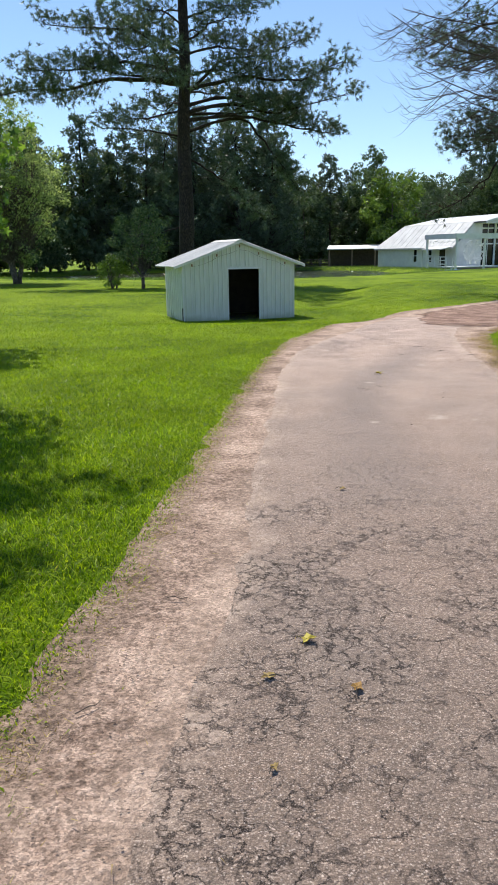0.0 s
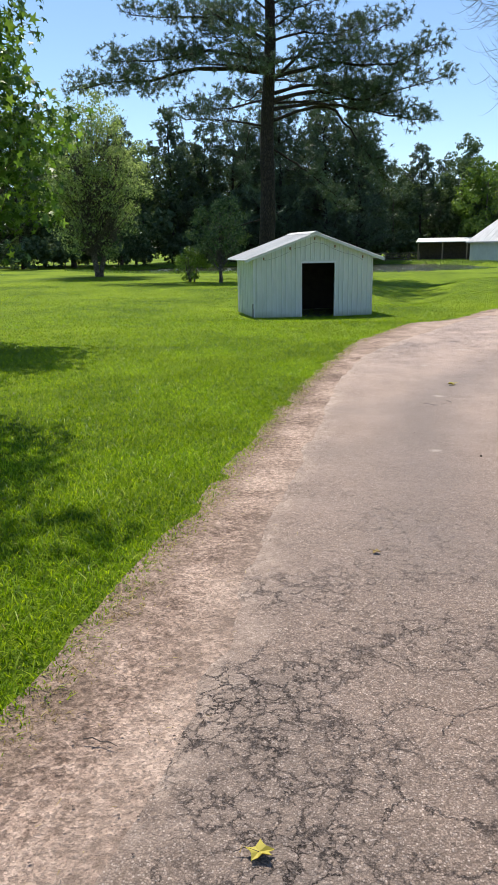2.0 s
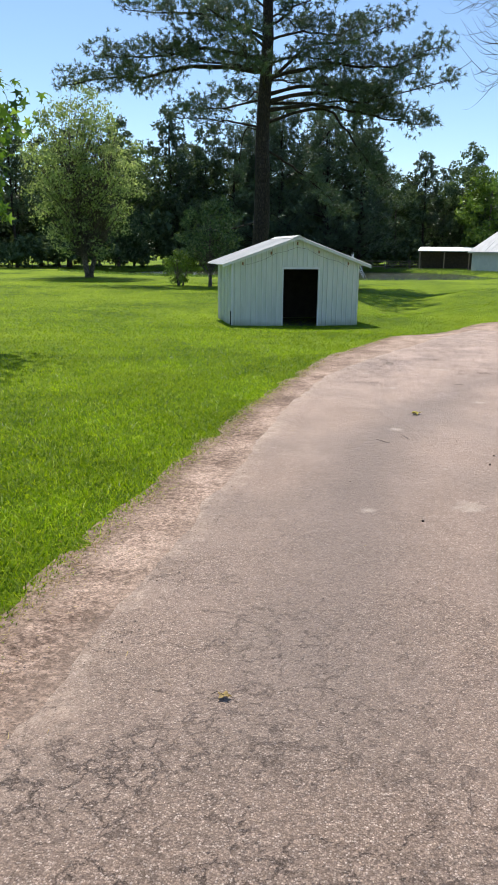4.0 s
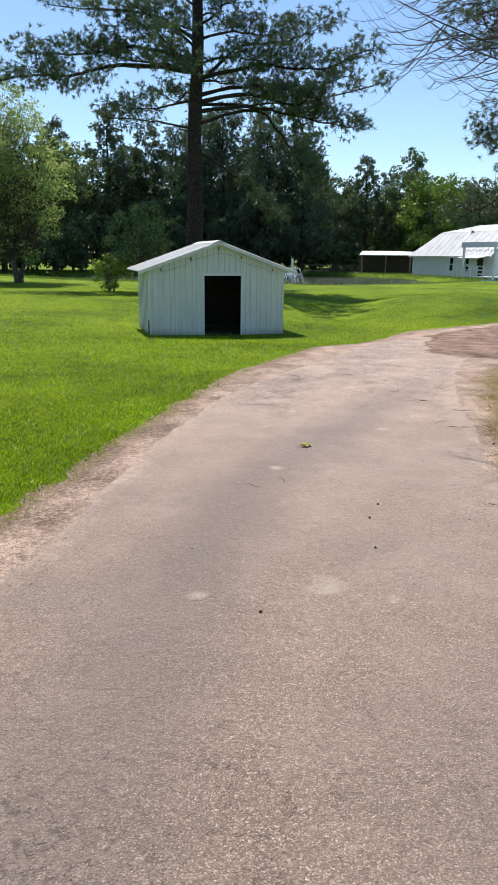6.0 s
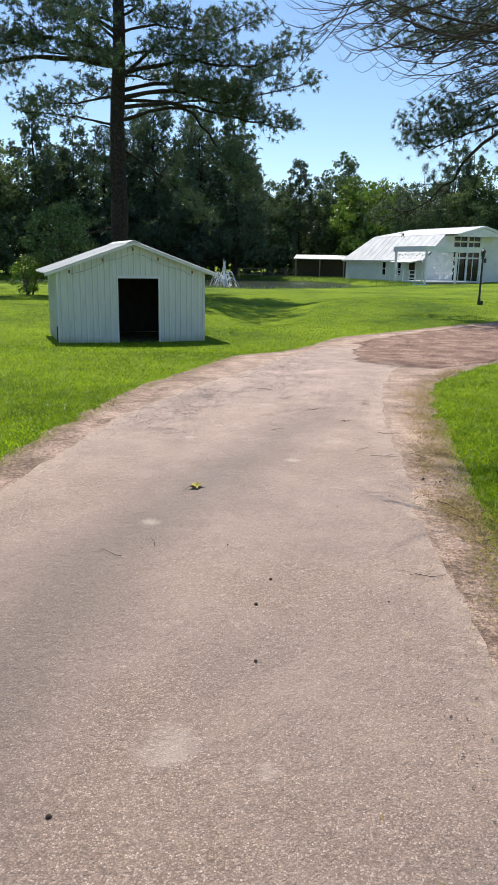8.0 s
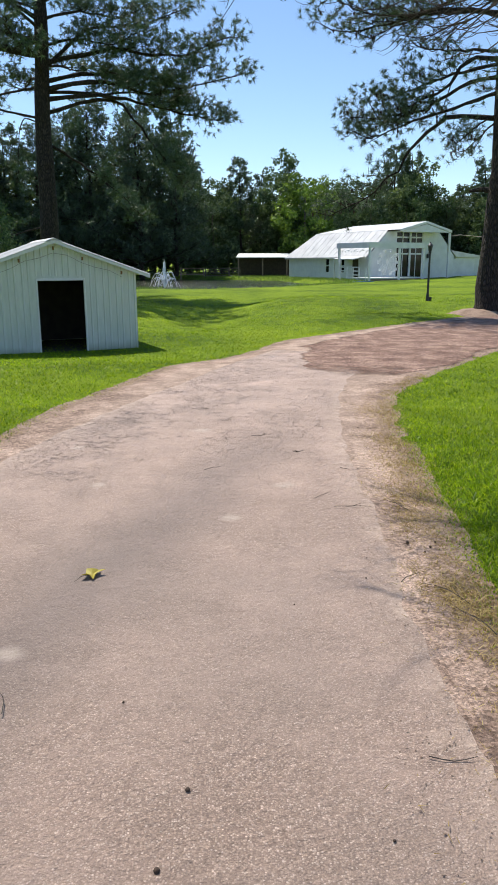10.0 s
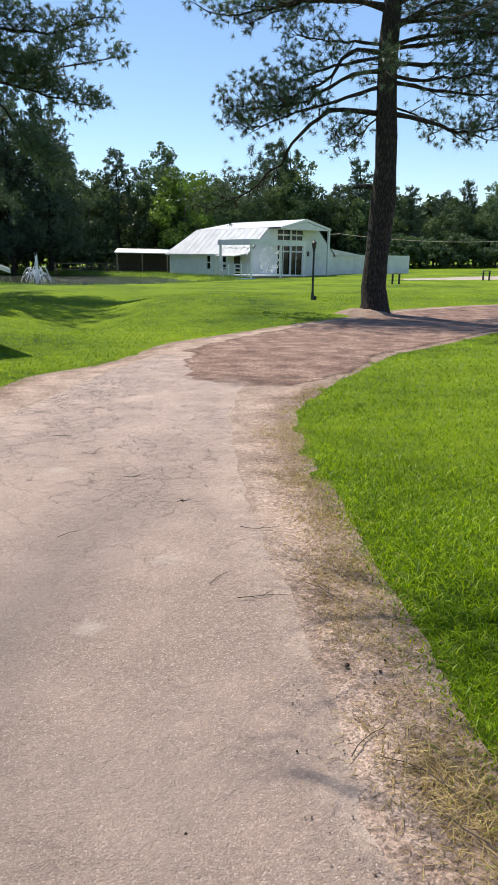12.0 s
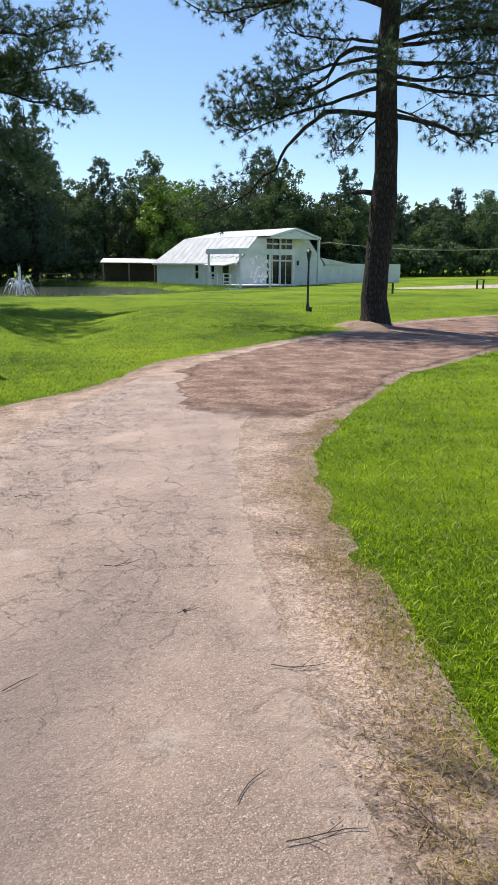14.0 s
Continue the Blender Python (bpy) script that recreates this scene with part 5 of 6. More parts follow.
    # awning and side door on the flank
    aw = Shape().put([(0, 0.2, 2.14), (0, 3.4, 2.14), (-1.6, 3.4, 1.86), (-1.6, 0.2, 1.86), (0, 0.2, 2.06), (0, 3.4, 2.06), (-1.6, 3.4, 1.78), (-1.6, 0.2, 1.78)],
                     [(0, 1, 2, 3), (7, 6, 5, 4), (0, 3, 7, 4), (1, 5, 6, 2), (2, 6, 7, 3), (0, 4, 5, 1)])
    part("awning", aw, ROOF_METAL, t, "white metal awning")
    part("awning_post", Shape().box(-1.56, -1.46, 3.25, 3.35, 0, 1.79), WHITE_PAINT, t)
    part("side_door", Shape().box(-0.03, -0.003, 1.6, 2.5, 0.15, 1.85), DARK_INSIDE, t, "dark side door")
    # low wing beyond
    wing = Shape().box(W + 0.004, W + 4.5, 1.2, 8.0, 0, 2.0)
    part("wing_wall", wing, WHITE_PAINT, t, "low white wing")
    wr = Shape().put([(W - 0.3, 0.9, 2.75), (W + 4.8, 0.9, 2.08), (W + 4.8, 8.3, 2.08), (W - 0.3, 8.3, 2.75), (W - 0.3, 0.9, 2.02), (W + 4.8, 0.9, 2.0), (W + 4.8, 8.3, 2.0), (W - 0.3, 8.3, 2.02)],
                     [(0, 1, 2, 3), (7, 6, 5, 4), (0, 4, 5, 1), (1, 5, 6, 2), (2, 6, 7, 3), (3, 7, 4, 0)])
    part("wing_roof", wr, ROOF_METAL, t)
    part("wall_lantern", Shape().box(6.5, 6.7, -0.16, -0.002, 1.9, 2.25, None, 0.03).tube([(6.6, -0.09, 2.25), (6.6, -0.09, 2.36)], [0.09, 0.02], 8), DARK_METAL, t, "black wall lantern")
    return t


house()


def porch():
    t = thing("porch", "white timber porch frame with a deck and railing before the house", "porch", HOUSE)
    x0, x1, y0, y1, h = -2.3, 3.4, -3.3, -0.01, 2.95
    for i in range(12):
        y = y0 + (y1 - y0) * i / 12
        part("deck_board", Shape().box(x0, x1 + 0.6, y + 0.01, y + (y1 - y0) / 12 - 0.008, 0.2, 0.28), WHITE_PAINT, t)
    part("deck_skirt", Shape().box(x0 + 0.03, x1 + 0.55, y0 + 0.03, y0 + 0.08, 0, 0.2), TIMBER, t)
    for x, y in ((x0, y0), (x1 - 2.6, y0), (x1, y0), (x0, 1.3)):
        part("post", Shape().box(x - 0.09, x + 0.09, y - 0.09, y + 0.09, 0, h - 0.2, None, 0.02), WHITE_PAINT, t)
    part("beam", Shape().box(x0 - 0.2, x1 + 0.3, y0 - 0.12, y0 + 0.12, h - 0.2, h + 0.25), WHITE_PAINT, t)
    part("beam", Shape().box(x0 - 0.12, x0 + 0.12, y0 + 0.124, 1.6, h - 0.2, h + 0.25), WHITE_PAINT, t)
    part("beam", Shape().box(x1 - 0.1, x1 + 0.1, y0 + 0.124, -0.01, h - 0.2, h + 0.05), WHITE_PAINT, t)
    for k in range(5):
        y = y0 + 0.5 + k * 0.95
        part("post", Shape().box(x0 - 0.04, x0 + 0.04, y - 0.04, y + 0.04, 0, 1.15), WHITE_PAINT, t)
    for z in (0.45, 0.78, 1.1):
        part("rail", Shape().box(x0 - 0.06, x0 + 0.06, y0 + 0.1, 1.2, z, z + 0.09), WHITE_PAINT, t)


porch()


def string_lights():
    t = thing("string_lights", "string of small white lamps hung along the porch beam", "lights", HOUSE)
    pts = [(-2.15, -3.2 + 4.4 * i / 20, 2.62 - 0.12 * abs(math.sin(i * math.pi / 5))) for i in range(21)]
    part("cord", Shape().tube(pts, 0.012, 4), WHITE_PAINT, t)
    for p in pts[1::2]:
        part("bulb", Shape().tube([(p[0], p[1], p[2] - 0.13), (p[0], p[1], p[2] - 0.08), (p[0], p[1], p[2] - 0.01)], [0.02, 0.05, 0.02], 6), WHITE_PAINT, t)


string_lights()


def ferris_wheel():
    """White wire garden ornament on the deck."""
    t = thing("ferris_wheel_ornament", "white wire ferris-wheel ornament standing on the deck", "ornament", HOUSE @ pose(0.6, -2.0, 0.28))
    c = 1.35
    for y in (-0.14, 0.14):
        for r in (1.02, 0.72):
            part("rim", Shape().tube([(r * math.cos(q), y, c + r * math.sin(q)) for q in (2 * math.pi * i / 28 for i in range(29))], 0.022, 5), WHITE_PAINT, t)
        for k in range(10):
            q = 2 * math.pi * k / 10
            part("spoke", Shape().tube([(0, y, c), (1.02 * math.cos(q), y, c + 1.02 * math.sin(q))], 0.015, 4), WHITE_PAINT, t)
        for sx in (-1, 1):
            part("leg", Shape().tube([(sx * 0.6, y * 1.6, 0), (0, y, c)], 0.028, 5), WHITE_PAINT, t)
    for k in range(10):
        q = 2 * math.pi * k / 10
        x, z = 1.02 * math.cos(q), c + 1.02 * math.sin(q)
        part("gondola", Shape().tube([(x, 0, z - 0.2), (x, 0, z - 0.16), (x, 0, z - 0.02)], [0.06, 0.12, 0.13], 8), WHITE_PAINT, t)


ferris_wheel()


def carport():
    x, y = 2.6, 93.4
    t = thing("carport", "open shed with a flat white roof beside the house", "carport", pose(x, y, land_z(x, y), 0, 0, -4))
    # roof colour lightened to look sunlit
    part("roof", Shape().put([(0, -0.2, 2.16), (9, -0.2, 2.16), (9, 5, 2.62), (0, 5, 2.62), (0, -0.2, 2.08), (9, -0.2, 2.08), (9, 5, 2.54), (0, 5, 2.54)], [(0, 1, 2, 3), (7, 6, 5, 4), (0, 4, 5, 1), (1, 5, 6, 2), (2, 6, 7, 3), (3, 7, 4, 0)]), ROOF_SUNLIT, t)
    for k in range(4):
        part("post", Shape().box(0.2 + k * 2.8, 0.34 + k * 2.8, 0, 0.14, 0, 2.06), TIMBER, t)
    # near-black sheet stands in for the shade under the roof
    part("back_wall", Shape().box(0, 9.0, 2.6, 2.8, 0, 2.3), DARK_INSIDE, t)


carport()


def panel_fence():
    t = thing("panel_fence", "white sheet-metal fence beyond the house", "fence", pose(24.6, 80.3, land_z(27, 80) - 0.1, 0, 0, 0))
    for k in range(6):
        part("panel", Shape().box(k * 1.25, k * 1.25 + 1.24, 0, 0.05, 0, 1.95), WHITE_PAINT, t)


panel_fence()


def lamp_post():
    x, y = 9.85, 36.4
    t = thing("lamp_post", "slim black lamp post with a lantern on the lawn", "lamp post", pose(x, y, land_z(x, y) - 0.02))
    part("base", Shape().tube([(0, 0, 0), (0, 0, 0.25), (0, 0, 0.32)], [0.07, 0.06, 0.045], 10), DARK_METAL, t)
    part("pole", Shape().tube([(0, 0, 0.3), (0, 0, 1.9)], [0.045, 0.036], 10), DARK_METAL, t)
    part("collar", Shape().tube([(0, 0, 1.88), (0, 0, 1.95)], [0.065, 0.045], 10), DARK_METAL, t)
    lan = part("lantern", Shape().tube([(0, 0, 1.95), (0, 0, 2.17)], [0.06, 0.095], 6), DARK_METAL, t)
    part("cap", Shape().tube([(0, 0, 2.17), (0, 0, 2.21), (0, 0, 2.27), (0, 0, 2.33)], [0.12, 0.09, 0.03, 0.008], 8), DARK_METAL, lan)
    part("outlet_box", Shape().box(0.07, 0.16, -0.04, 0.04, 0, 0.18, None, 0.01), DARK_METAL, t, "small dark box at its foot")


lamp_post()


def marker(x, y, turn):
    t = thing("post_pair", "two dark posts joined by a pale timber top", "barrier", pose(x, y, land_z(x, y) - 0.03, 0, 0, turn), "drive markers")
    for k in (-0.22, 0.22):
        part("post", Shape().box(k - 0.06, k + 0.06, -0.06, 0.06, 0, 0.68, None, 0.012), DARK_METAL, t)
    part("top", Shape().box(-0.3, 0.3, -0.08, 0.08, 0.68, 0.76), PALE_GRAVEL, t, "pale timber top")


marker(20.6, 54.8, -12)
marker(29.4, 59.2, -20)


def utility():
    t = thing("utility_pole", "grey utility pole behind the house", "pole", pose(25.2, 86.0, land_z(25, 86)))
    part("pole", Shape().tube([(0, 0, 0), (0, 0, 4.6)], [0.11, 0.08], 8), TIMBER, t)
    part("crossarm", Shape().box(-0.1, 0.9, -0.05, 0.05, 4.0, 4.12), TIMBER, t)
    part("wire", Shape().tube([(0.8 + 2.9 * i, -2.0 * i / 10, 4.15 + 0.012 * (i - 6) ** 2 * 3 - 1.3 + i * 0.12) for i in range(15)], 0.03, 4), PALE_GRAVEL, t, "sagging power line")


utility()
tagged(part("tarp", Shape().box(0, 1.6, 0, 0.7, 0, 0.06, pose(12.0, 66.2, land_z(12.5, 66.3), 0, 0, 15), 0.1), BLUE), "flat blue plastic sheet by the pond", "sheet")


# ---- litter on the drive ----
def fallen_leaf(label, x, y, size, material, turn, seed):
    rng = np.random.default_rng(seed)
    s = Shape()
    rim = []
    for k in range(14):
        q = 2 * math.pi * k / 14
        r = size * (1.0 if k % 3 == 0 else 0.62) * rng.uniform(0.85, 1.1)
        rim.append((r * math.cos(q), 0.75 * r * math.sin(q), 0.006 + 0.3 * size * abs(math.sin(q * 1.5)) + rng.uniform(0, 0.008)))
    low = [(a, b, c - 0.002) for a, b, c in rim]
    s.put([(0, 0, 0.012)] + rim, [(0, 1 + k, 1 + (k + 1) % 14) for k in range(14)])
    s.put([(0, 0, 0.010)] + low, [(0, 1 + (k + 1) % 14, 1 + k) for k in range(14)])
    t = thing("fallen_leaf", label, "leaf", pose(x, y, road_z(x, y), 0, 0, turn))
    part("blade", s, material, t)
    part("stalk", Shape().tube([(0, 0, 0.012), (-size * 0.8, size * 0.3, 0.02), (-size * 1.5, size * 0.35, 0.008)], [0.002, 0.0018, 0.0012], 4), TWIG, t)


def road_z(x, y):
    return land_z(x, y) + 0.0145


fallen_leaf("curled yellow-green leaf lying on the asphalt", 0.16, 2.70, 0.043, FALLEN, 20, 1)
fallen_leaf("curled brown and yellow leaf lying on the asphalt", 0.34, 2.36, 0.034, FALLEN_BROWN, 100, 2)
fallen_leaf("curled yellow leaf lying on the drive", 1.17, 10.28, 0.075, FALLEN, 60, 3)
fallen_leaf("small pale dry leaf on the asphalt", 0.02, 2.42, 0.03, STRAW, 200, 4)
fallen_leaf("pale leaf scrap on the asphalt", 0.06, 1.92, 0.02, STRAW, 80, 5)
fallen_leaf("small pale leaf on the asphalt", 0.40, 4.8, 0.03, STRAW, 10, 6)


def pine_cone(x, y, size, turn):
    s = Shape()
    for ring in range(6):
        h, r = -size + 2 * size * ring / 5, size * (0.45, 0.75, 0.85, 0.75, 0.55, 0.25)[ring]
        for k in range(8):
            q = 2 * math.pi * (k + 0.5 * (ring % 2)) / 8
            c, d = math.cos(q), math.sin(q)
            s.put([(h, r * 0.4 * c, r * 0.4 * d), (h + size * 0.2, r * (c - 0.3 * d), r * (d + 0.3 * c)), (h + size * 0.2, r * (c + 0.3 * d), r * (d - 0.3 * c)), (h + size * 0.42, r * 0.8 * c, r * 0.8 * d)],
                  [(0, 1, 2), (1, 3, 2), (0, 3, 1), (0, 2, 3)])
    s.tube([(-size * 0.95, 0, 0), (-size * 0.5, 0, 0), (0, 0, 0), (size * 0.6, 0, 0), (size * 1.1, 0, 0)], [size * 0.3, size * 0.6, size * 0.72, size * 0.55, size * 0.15], 8)
    ob = part("pine_cone", s, CONE)
    ob.matrix_world = pose(x, y, land_z(x, y) + 0.01 + size * 0.8, 0, 0, turn)
    tagged(ob, "dark fallen pine cone on the sandy verge", "pine cone", "cones on the verge")


for x, y, sz in ((2.93, 10.68, 0.019), (3.05, 10.62, 0.012), (3.0, 10.55, 0.011), (3.1, 10.7, 0.011), (3.2, 13.95, 0.011)):
    pine_cone(x, y, sz * 0.62, 40 * sz * 1000 % 180)


def pebble(x, y, r, lift):
    rng = np.random.default_rng(int(1000 * (x + y)))
    s = Shape()
    s.tube([(0, 0, 0), (0, 0, r * 0.5), (0, 0, r * 1.1), (0, 0, r * 1.4)], [r * 0.8, r * rng.uniform(0.95, 1.15), r * 0.8, r * 0.3], 7)
    ob = part("pebble", s, CONE, None, "", True)
    ob.matrix_world = pose(x, y, land_z(x, y) + lift - r * 0.3, 0, 0, rng.uniform(0, 180))
    tagged(ob, "small dark pebble on the drive", "pebble", "pebbles on the drive")


for x, y, r in ((1.764, 8.62, 0.010), (1.70, 8.31, 0.012), (1.72, 7.78, 0.009), (1.15, 6.86, 0.011), (0.66, 7.6, 0.006), (2.48, 12.92, 0.011), (2.2, 9.9, 0.006), (1.5, 9.1, 0.006), (2.35, 8.4, 0.006), (2.6, 10.2, 0.006)):
    pebble(x, y, r * 0.8, 0.015)


def twig(x, y, length, turn, lift, seed, forks=1):
    rng = np.random.default_rng(seed)
    s = Shape()
    pts = [Vector((length * (q - 0.5), 0.12 * length * math.sin(3 * q + seed), 0.006 + rng.uniform(0, 0.012))) for q in (0, 0.25, 0.5, 0.75, 1.0)]
    s.tube(pts, [0.0022, 0.002, 0.0018, 0.0015, 0.001], 5)
    for k in range(forks):
        p = pts[1 + k % 3]
        s.tube([p, p + Vector((0.22 * length, (0.16 if k % 2 else -0.16) * length, 0.01))], [0.002, 0.001], 4)
    ob = part("twig", s, TWIG)
    ob.matrix_world = pose(x, y, land_z(x, y) + lift, 0, 0, turn)
    tagged(ob, "thin dry twig lying beside the drive", "twig", "twigs on the drive")


for i, (x, y, ln, turn) in enumerate(((-0.42, 3.05, 0.12, 5), (-0.6, 2.2, 0.1, 60), (2.95, 10.0, 0.3, 130), (3.0, 9.7, 0.3, 100), (2.72, 11.35, 0.25, -10), (2.55, 11.6, 0.18, 40), (3.05, 11.4, 0.3, 110), (2.5, 12.9, 0.12, 30),
                                      (2.9, 12.3, 0.25, 0), (2.2, 13.6, 0.22, 12), (1.75, 12.4, 0.16, 25), (2.85, 10.2, 0.2, 30), (1.55, 15.1, 0.2, 10), (0.85, 8.9, 0.16, 160), (1.05, 9.1, 0.15, 120), (2.62, 8.75, 0.16, -5), (7.5, 21.9, 0.7, 20), (3.1, 9.4, 0.4, 60))):
    twig(x, y, ln, turn, 0.0125, i + 1, 2 if ln > 0.2 else 0)


def soil_crumbs():
    """Loose crumbs of soil and grit on the bare verges."""
    rng = np.random.default_rng(55)
    n = 15000
    y = rng.uniform(0.9, 17.0, n) ** 1.0
    left = rng.uniform(0, 1, n) < 0.55
    x = np.where(left, np.interp(y, GRASS_L[:, 1], GRASS_L[:, 0]) + rng.uniform(0.0, 0.62, n), np.interp(y, GRASS_R[:, 1], GRASS_R[:, 0]) - rng.uniform(0.0, 0.55, n))
    clot = np.array([noise.noise((a * 3.0, b * 3.0, 4.0)) for a, b in zip(x, y)])
    keep = clot > rng.uniform(-0.5, 0.45, n)
    x, y = x[keep], y[keep]
    n = len(x)
    r = 0.0018 + 0.0045 * rng.uniform(0, 1, n) ** 4
    dirs = np.array([(1, 0, 0), (0, 1, 0), (-1, 0, 0), (0, -1, 0), (0, 0, 0.8), (0, 0, -0.6)], float)
    size = r[:, None, None] * rng.uniform(0.6, 1.3, (n, 6, 1))
    v = np.stack([x, y, land(x, y) + 0.016 + 0.3 * r], -1)[:, None, :] + dirs[None] * size
    faces = np.array([(0, 1, 4), (1, 2, 4), (2, 3, 4), (3, 0, 4), (1, 0, 5), (2, 1, 5), (3, 2, 5), (0, 3, 5)])
    f = (np.arange(n)[:, None, None] * 6 + faces[None]).reshape(-1, 3)
    tagged(part("soil_crumbs", arrays_mesh("soil_crumbs", v.reshape(-1, 3), f), CRUMB), "loose brown crumbs of soil and grit on the verge", "soil", kind="stuff")


# ---- grass ----
FINE_EDGE = np.concatenate([ragged(GRASS_L, 0.05, 3), ragged(GRASS_R, 0.05, 7)[::-1]])
EDGE = FINE_EDGE[::3]


def on_drive(x, y):
    """Which points lie on the drive and its verges."""
    inside = np.zeros(len(x), bool)
    a = EDGE
    b = np.roll(EDGE, 1, 0)
    for (x0, y0), (x1, y1) in zip(a, b):
        cross = (y0 > y) != (y1 > y)
        if y0 != y1:
            inside ^= cross & (x < (x1 - x0) * (y - y0) / (y1 - y0) + x0)
    return inside


def edge_distance(x, y):
    best = np.full(len(x), 1e9)
    for px, py in FINE_EDGE[(FINE_EDGE[:, 1] > 0) & (FINE_EDGE[:, 1] < 27)]:
        best = np.minimum(best, (x - px) ** 2 + (y - py) ** 2)
    return np.sqrt(best)


def blades(rng, x, y, height, width, bent, tilt=0.8):
    n = len(x)
    z = land(x, y) - 0.004
    t = rng.uniform(0, 2 * math.pi, n)
    h = height * rng.uniform(0.55, 1.2, n)
    ox, oy = rng.normal(0, tilt, n) * h, rng.normal(0, tilt, n) * h
    cx, cy = np.cos(t) * width * 0.5, np.sin(t) * width * 0.5
    lo1, lo2 = np.stack([x - cx, y - cy, z], -1), np.stack([x + cx, y + cy, z], -1)
    tip = np.stack([x + ox, y + oy, z + h], -1)
    if not bent:
        v = np.stack([lo1, lo2, tip], 1).reshape(-1, 3)
        return v, np.arange(3 * n).reshape(-1, 3)
    m1 = np.stack([x + 0.35 * ox - cx * 0.8, y + 0.35 * oy - cy * 0.8, z + 0.62 * h], -1)
    m2 = np.stack([x + 0.35 * ox + cx * 0.8, y + 0.35 * oy + cy * 0.8, z + 0.62 * h], -1)
    tip = np.stack([x + 1.25 * ox, y + 1.25 * oy, z + h * 0.98], -1)
    v = np.stack([lo1, lo2, m1, m2, tip], 1).reshape(-1, 3)
    i = np.arange(n)[:, None] * 5
    return v, np.concatenate([i + [0, 1, 3], i + [0, 3, 2], i + [2, 3, 4]], 1).reshape(-1, 3)


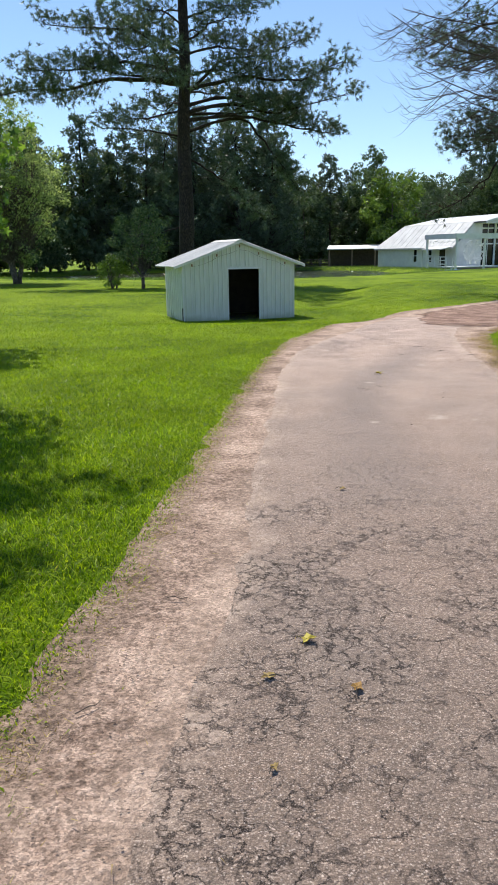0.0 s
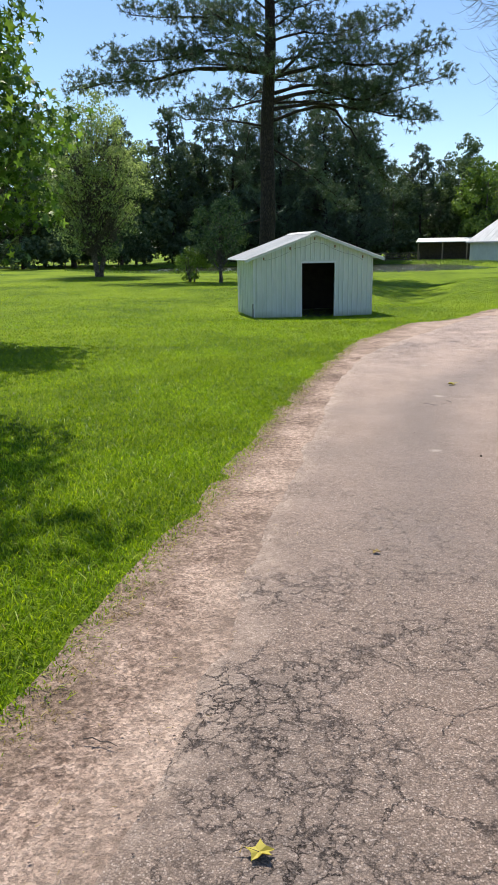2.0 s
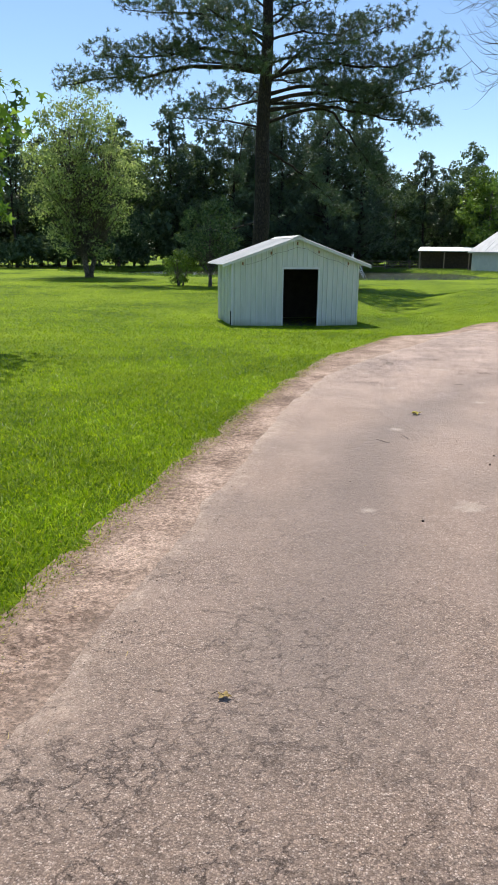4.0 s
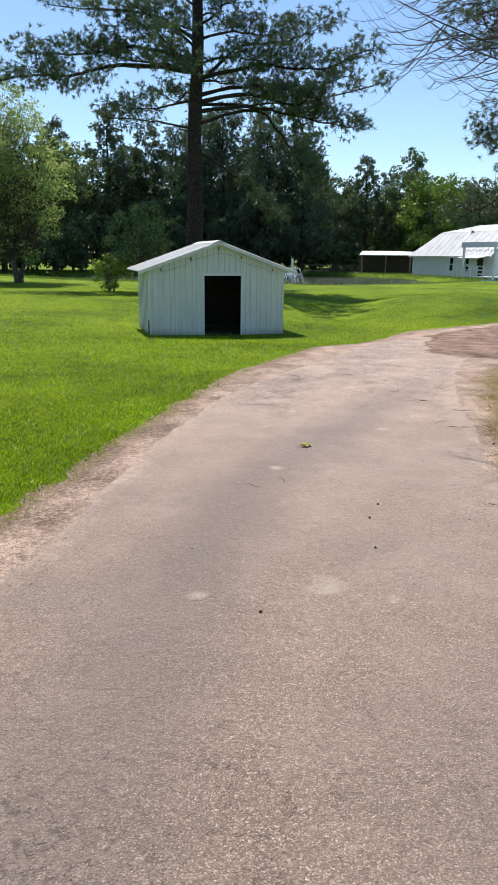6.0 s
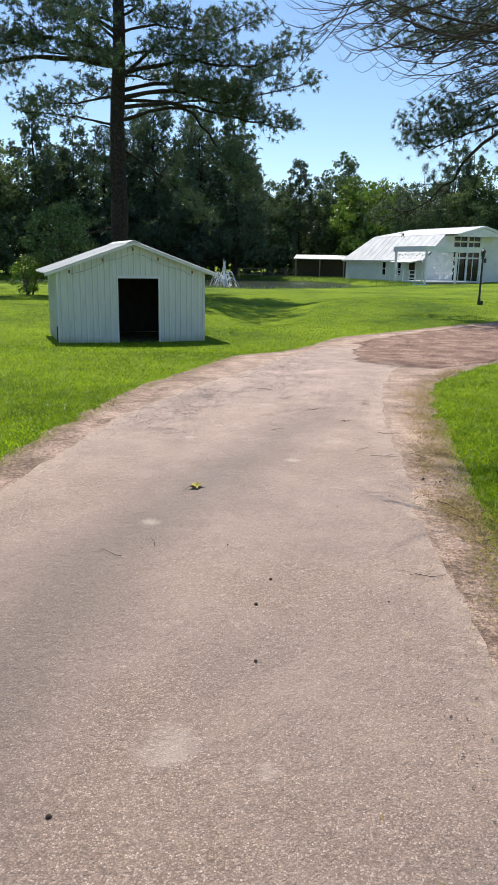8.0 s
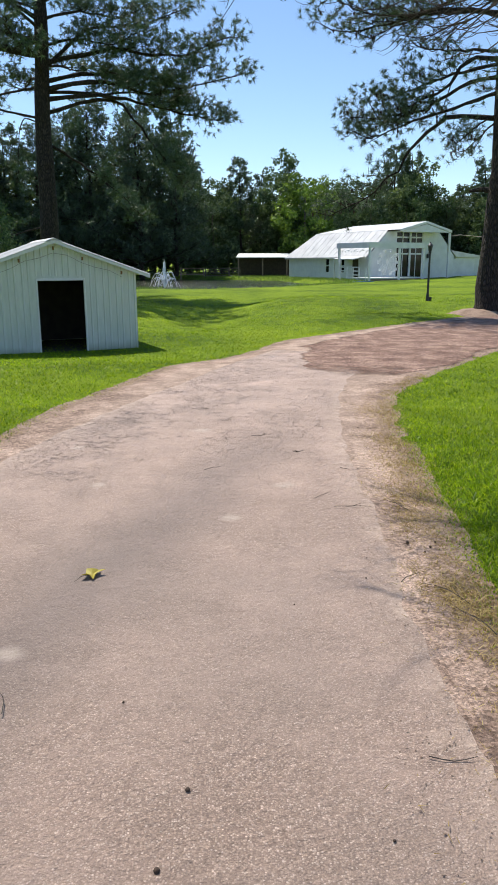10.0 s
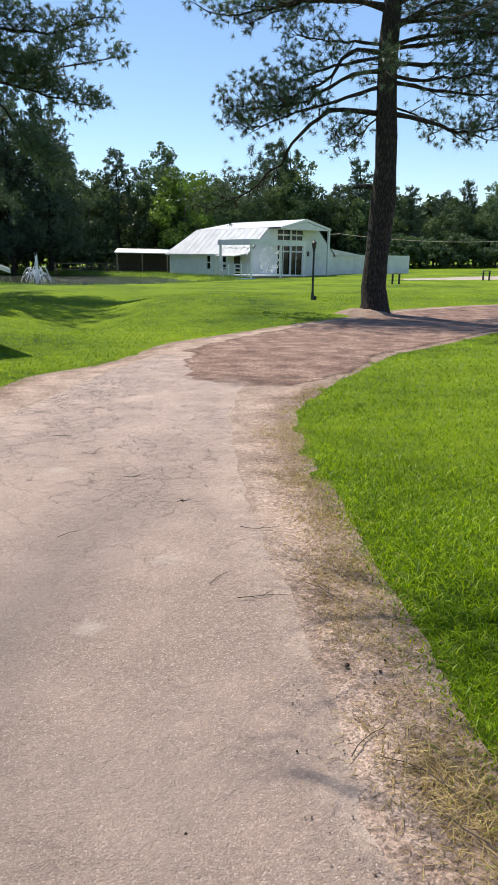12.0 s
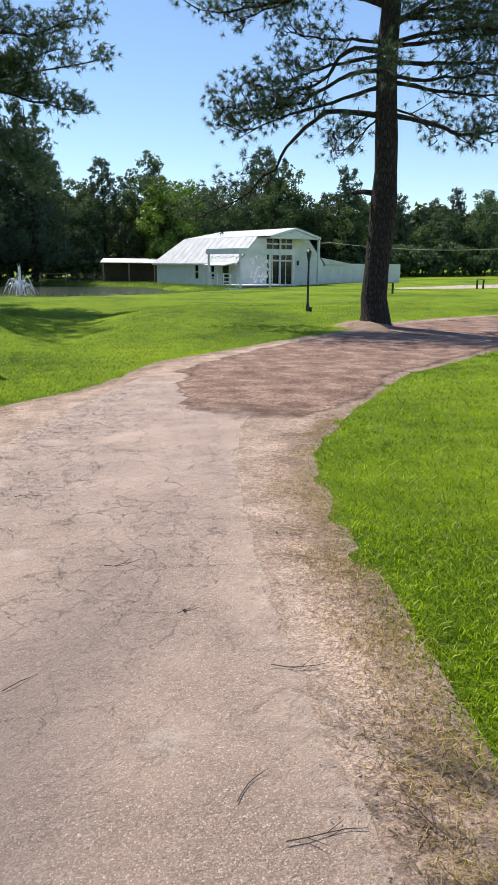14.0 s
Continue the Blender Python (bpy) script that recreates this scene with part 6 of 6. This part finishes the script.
def grass():
    rng = np.random.default_rng(12)
    # thick near the walked line, thinner and coarser away from it
    cx, cy = np.meshgrid(np.arange(-20, 24, 0.5), np.arange(-2, 44, 0.5))
    cx, cy = cx.ravel(), cy.ravel()
    near = np.hypot(cx + 0.25 - np.interp(cy, [0, 10], [0.3, 2.1]), cy + 0.25 - np.clip(cy, 0.5, 10.0))
    dens = np.clip(4500 * (2.9 / np.maximum(near, 2.9)) ** 1.97, 45, 4500) * (cy > -1)
    count = rng.poisson(dens * 0.25)
    x, y = np.repeat(cx, count) + rng.uniform(0, 0.5, count.sum()), np.repeat(cy, count) + rng.uniform(0, 0.5, count.sum())
    w = 0.0068 * np.clip(np.repeat(near, count) / 3.5, 1, 6) ** 0.85
    inside = on_drive(x + rng.normal(0, 0.05, len(x)), y + rng.normal(0, 0.05, len(x)))
    d = edge_distance(x, y)
    fringe = inside & (rng.uniform(0, 1, len(x)) < 0.3 * np.exp(-d / 0.07))
    off = (~inside) | fringe
    x, y, w, d, inside = x[off], y[off], w[off], d[off], inside[off]
    d = np.where(inside, 0.0, d)
    dry = rng.uniform(0, 1, len(x)) < np.where(inside, 0.72, np.clip(0.55 - d * 5.0, 0.012, 0.55))
    hh = 0.04 * np.clip(0.5 + 1.8 * d, 0.5, 1.0)
    thin = rng.uniform(0, 1, len(x)) < np.where(inside, 1.0, np.clip(0.8 + 2.0 * d, 0, 1))
    V, F, k = [], [], 0
    DV, DF, dk = [], [], 0
    for bent, rows in ((True, w < 0.0085), (False, w >= 0.0085)):
        g = ~dry & thin & rows
        v, f = blades(rng, x[g], y[g], hh[g], w[g], bent)
        V.append(v), F.append(f + k)
        k += len(v)
        g = dry & thin & rows
        v, f = blades(rng, x[g], y[g], hh[g] * 0.6, w[g] * 0.8, bent, 1.3)
        DV.append(v), DF.append(f + dk)
        dk += len(v)
    # straw clumps on the bare verge
    for sx, sy, r, n in ((3.0, 10.05, 0.16, 420), (3.05, 11.05, 0.12, 240), (3.12, 9.6, 0.2, 420), (3.15, 11.6, 0.2, 360), (3.3, 12.5, 0.2, 300), (3.35, 13.4, 0.18, 260), (3.55, 14.9, 0.2, 260)):
        n *= 3
        x, y = rng.normal(sx, r * 0.6, n), rng.normal(sy, r * 1.3, n)
        v, f = blades(rng, x, y, np.full(n, 0.03), 0.005, True, 1.2)
        DV.append(v), DF.append(f + dk)
        dk += len(v)
    # straw and needles lying loose on the verge
    n = 70000
    x, y = rng.uniform(-1.0, 4.6, n), rng.uniform(0.8, 19.0, n)
    d = edge_distance(x, y)
    keep = on_drive(x, y) & (rng.uniform(0, 1, n) < np.exp(-d / 0.17) * np.where(x > 1.5, 1.0, 0.45))
    x, y = x[keep], y[keep]
    n = len(x)
    z, t, ln = land(x, y) + 0.022 + rng.uniform(0, 0.012, n), rng.uniform(0, 6.28, n), rng.uniform(0.008, 0.045, n)
    c, s_ = np.cos(t), np.sin(t)
    v = np.stack([np.stack([x - 0.0018 * s_, y + 0.0018 * c, z], -1), np.stack([x + 0.0018 * s_, y - 0.0018 * c, z], -1), np.stack([x + ln * c, y + ln * s_, z + rng.uniform(-0.008, 0.015, n)], -1)], 1).reshape(-1, 3)
    DV.append(v), DF.append(np.arange(len(v)).reshape(-1, 3) + dk)
    dk += len(v)
    # matted brown grass where the lawn gives way to soil
    n = 620000
    x, y = rng.uniform(-1.3, 4.9, n), rng.uniform(0.8, 19.0, n)
    d = edge_distance(x, y) * np.where(on_drive(x, y), 1.0, 1.5)
    tufty = np.array([0.5 + noise.noise((a * 3.5, b * 3.5, 2.0)) for a, b in zip(x, y)])
    keep = (rng.uniform(0, 1, n) < np.clip(1.6 * tufty, 0, 1) * np.exp(-(d / np.where(x > 1.5, 0.17, 0.1)) ** 2) * np.where(x > 1.5, 1.0, 0.6)) & (np.hypot(x - 1.5, 0) > 0.5)
    x, y = x[keep], y[keep]
    v, f = blades(rng, x, y, np.full(len(x), 0.017), 0.005, False, 1.4)
    v[:, 2] += 0.008
    DV.append(v), DF.append(f + dk)
    tagged(part("grass", arrays_mesh("grass", np.concatenate(V), np.concatenate(F)), BLADE), "short bright green lawn grass", "grass", kind="stuff")
    tagged(part("dry_grass", arrays_mesh("dry_grass", np.concatenate(DV), np.concatenate(DF)), STRAW), "dry straw-coloured grass along the verge", "grass", kind="stuff")


grass()
soil_crumbs()
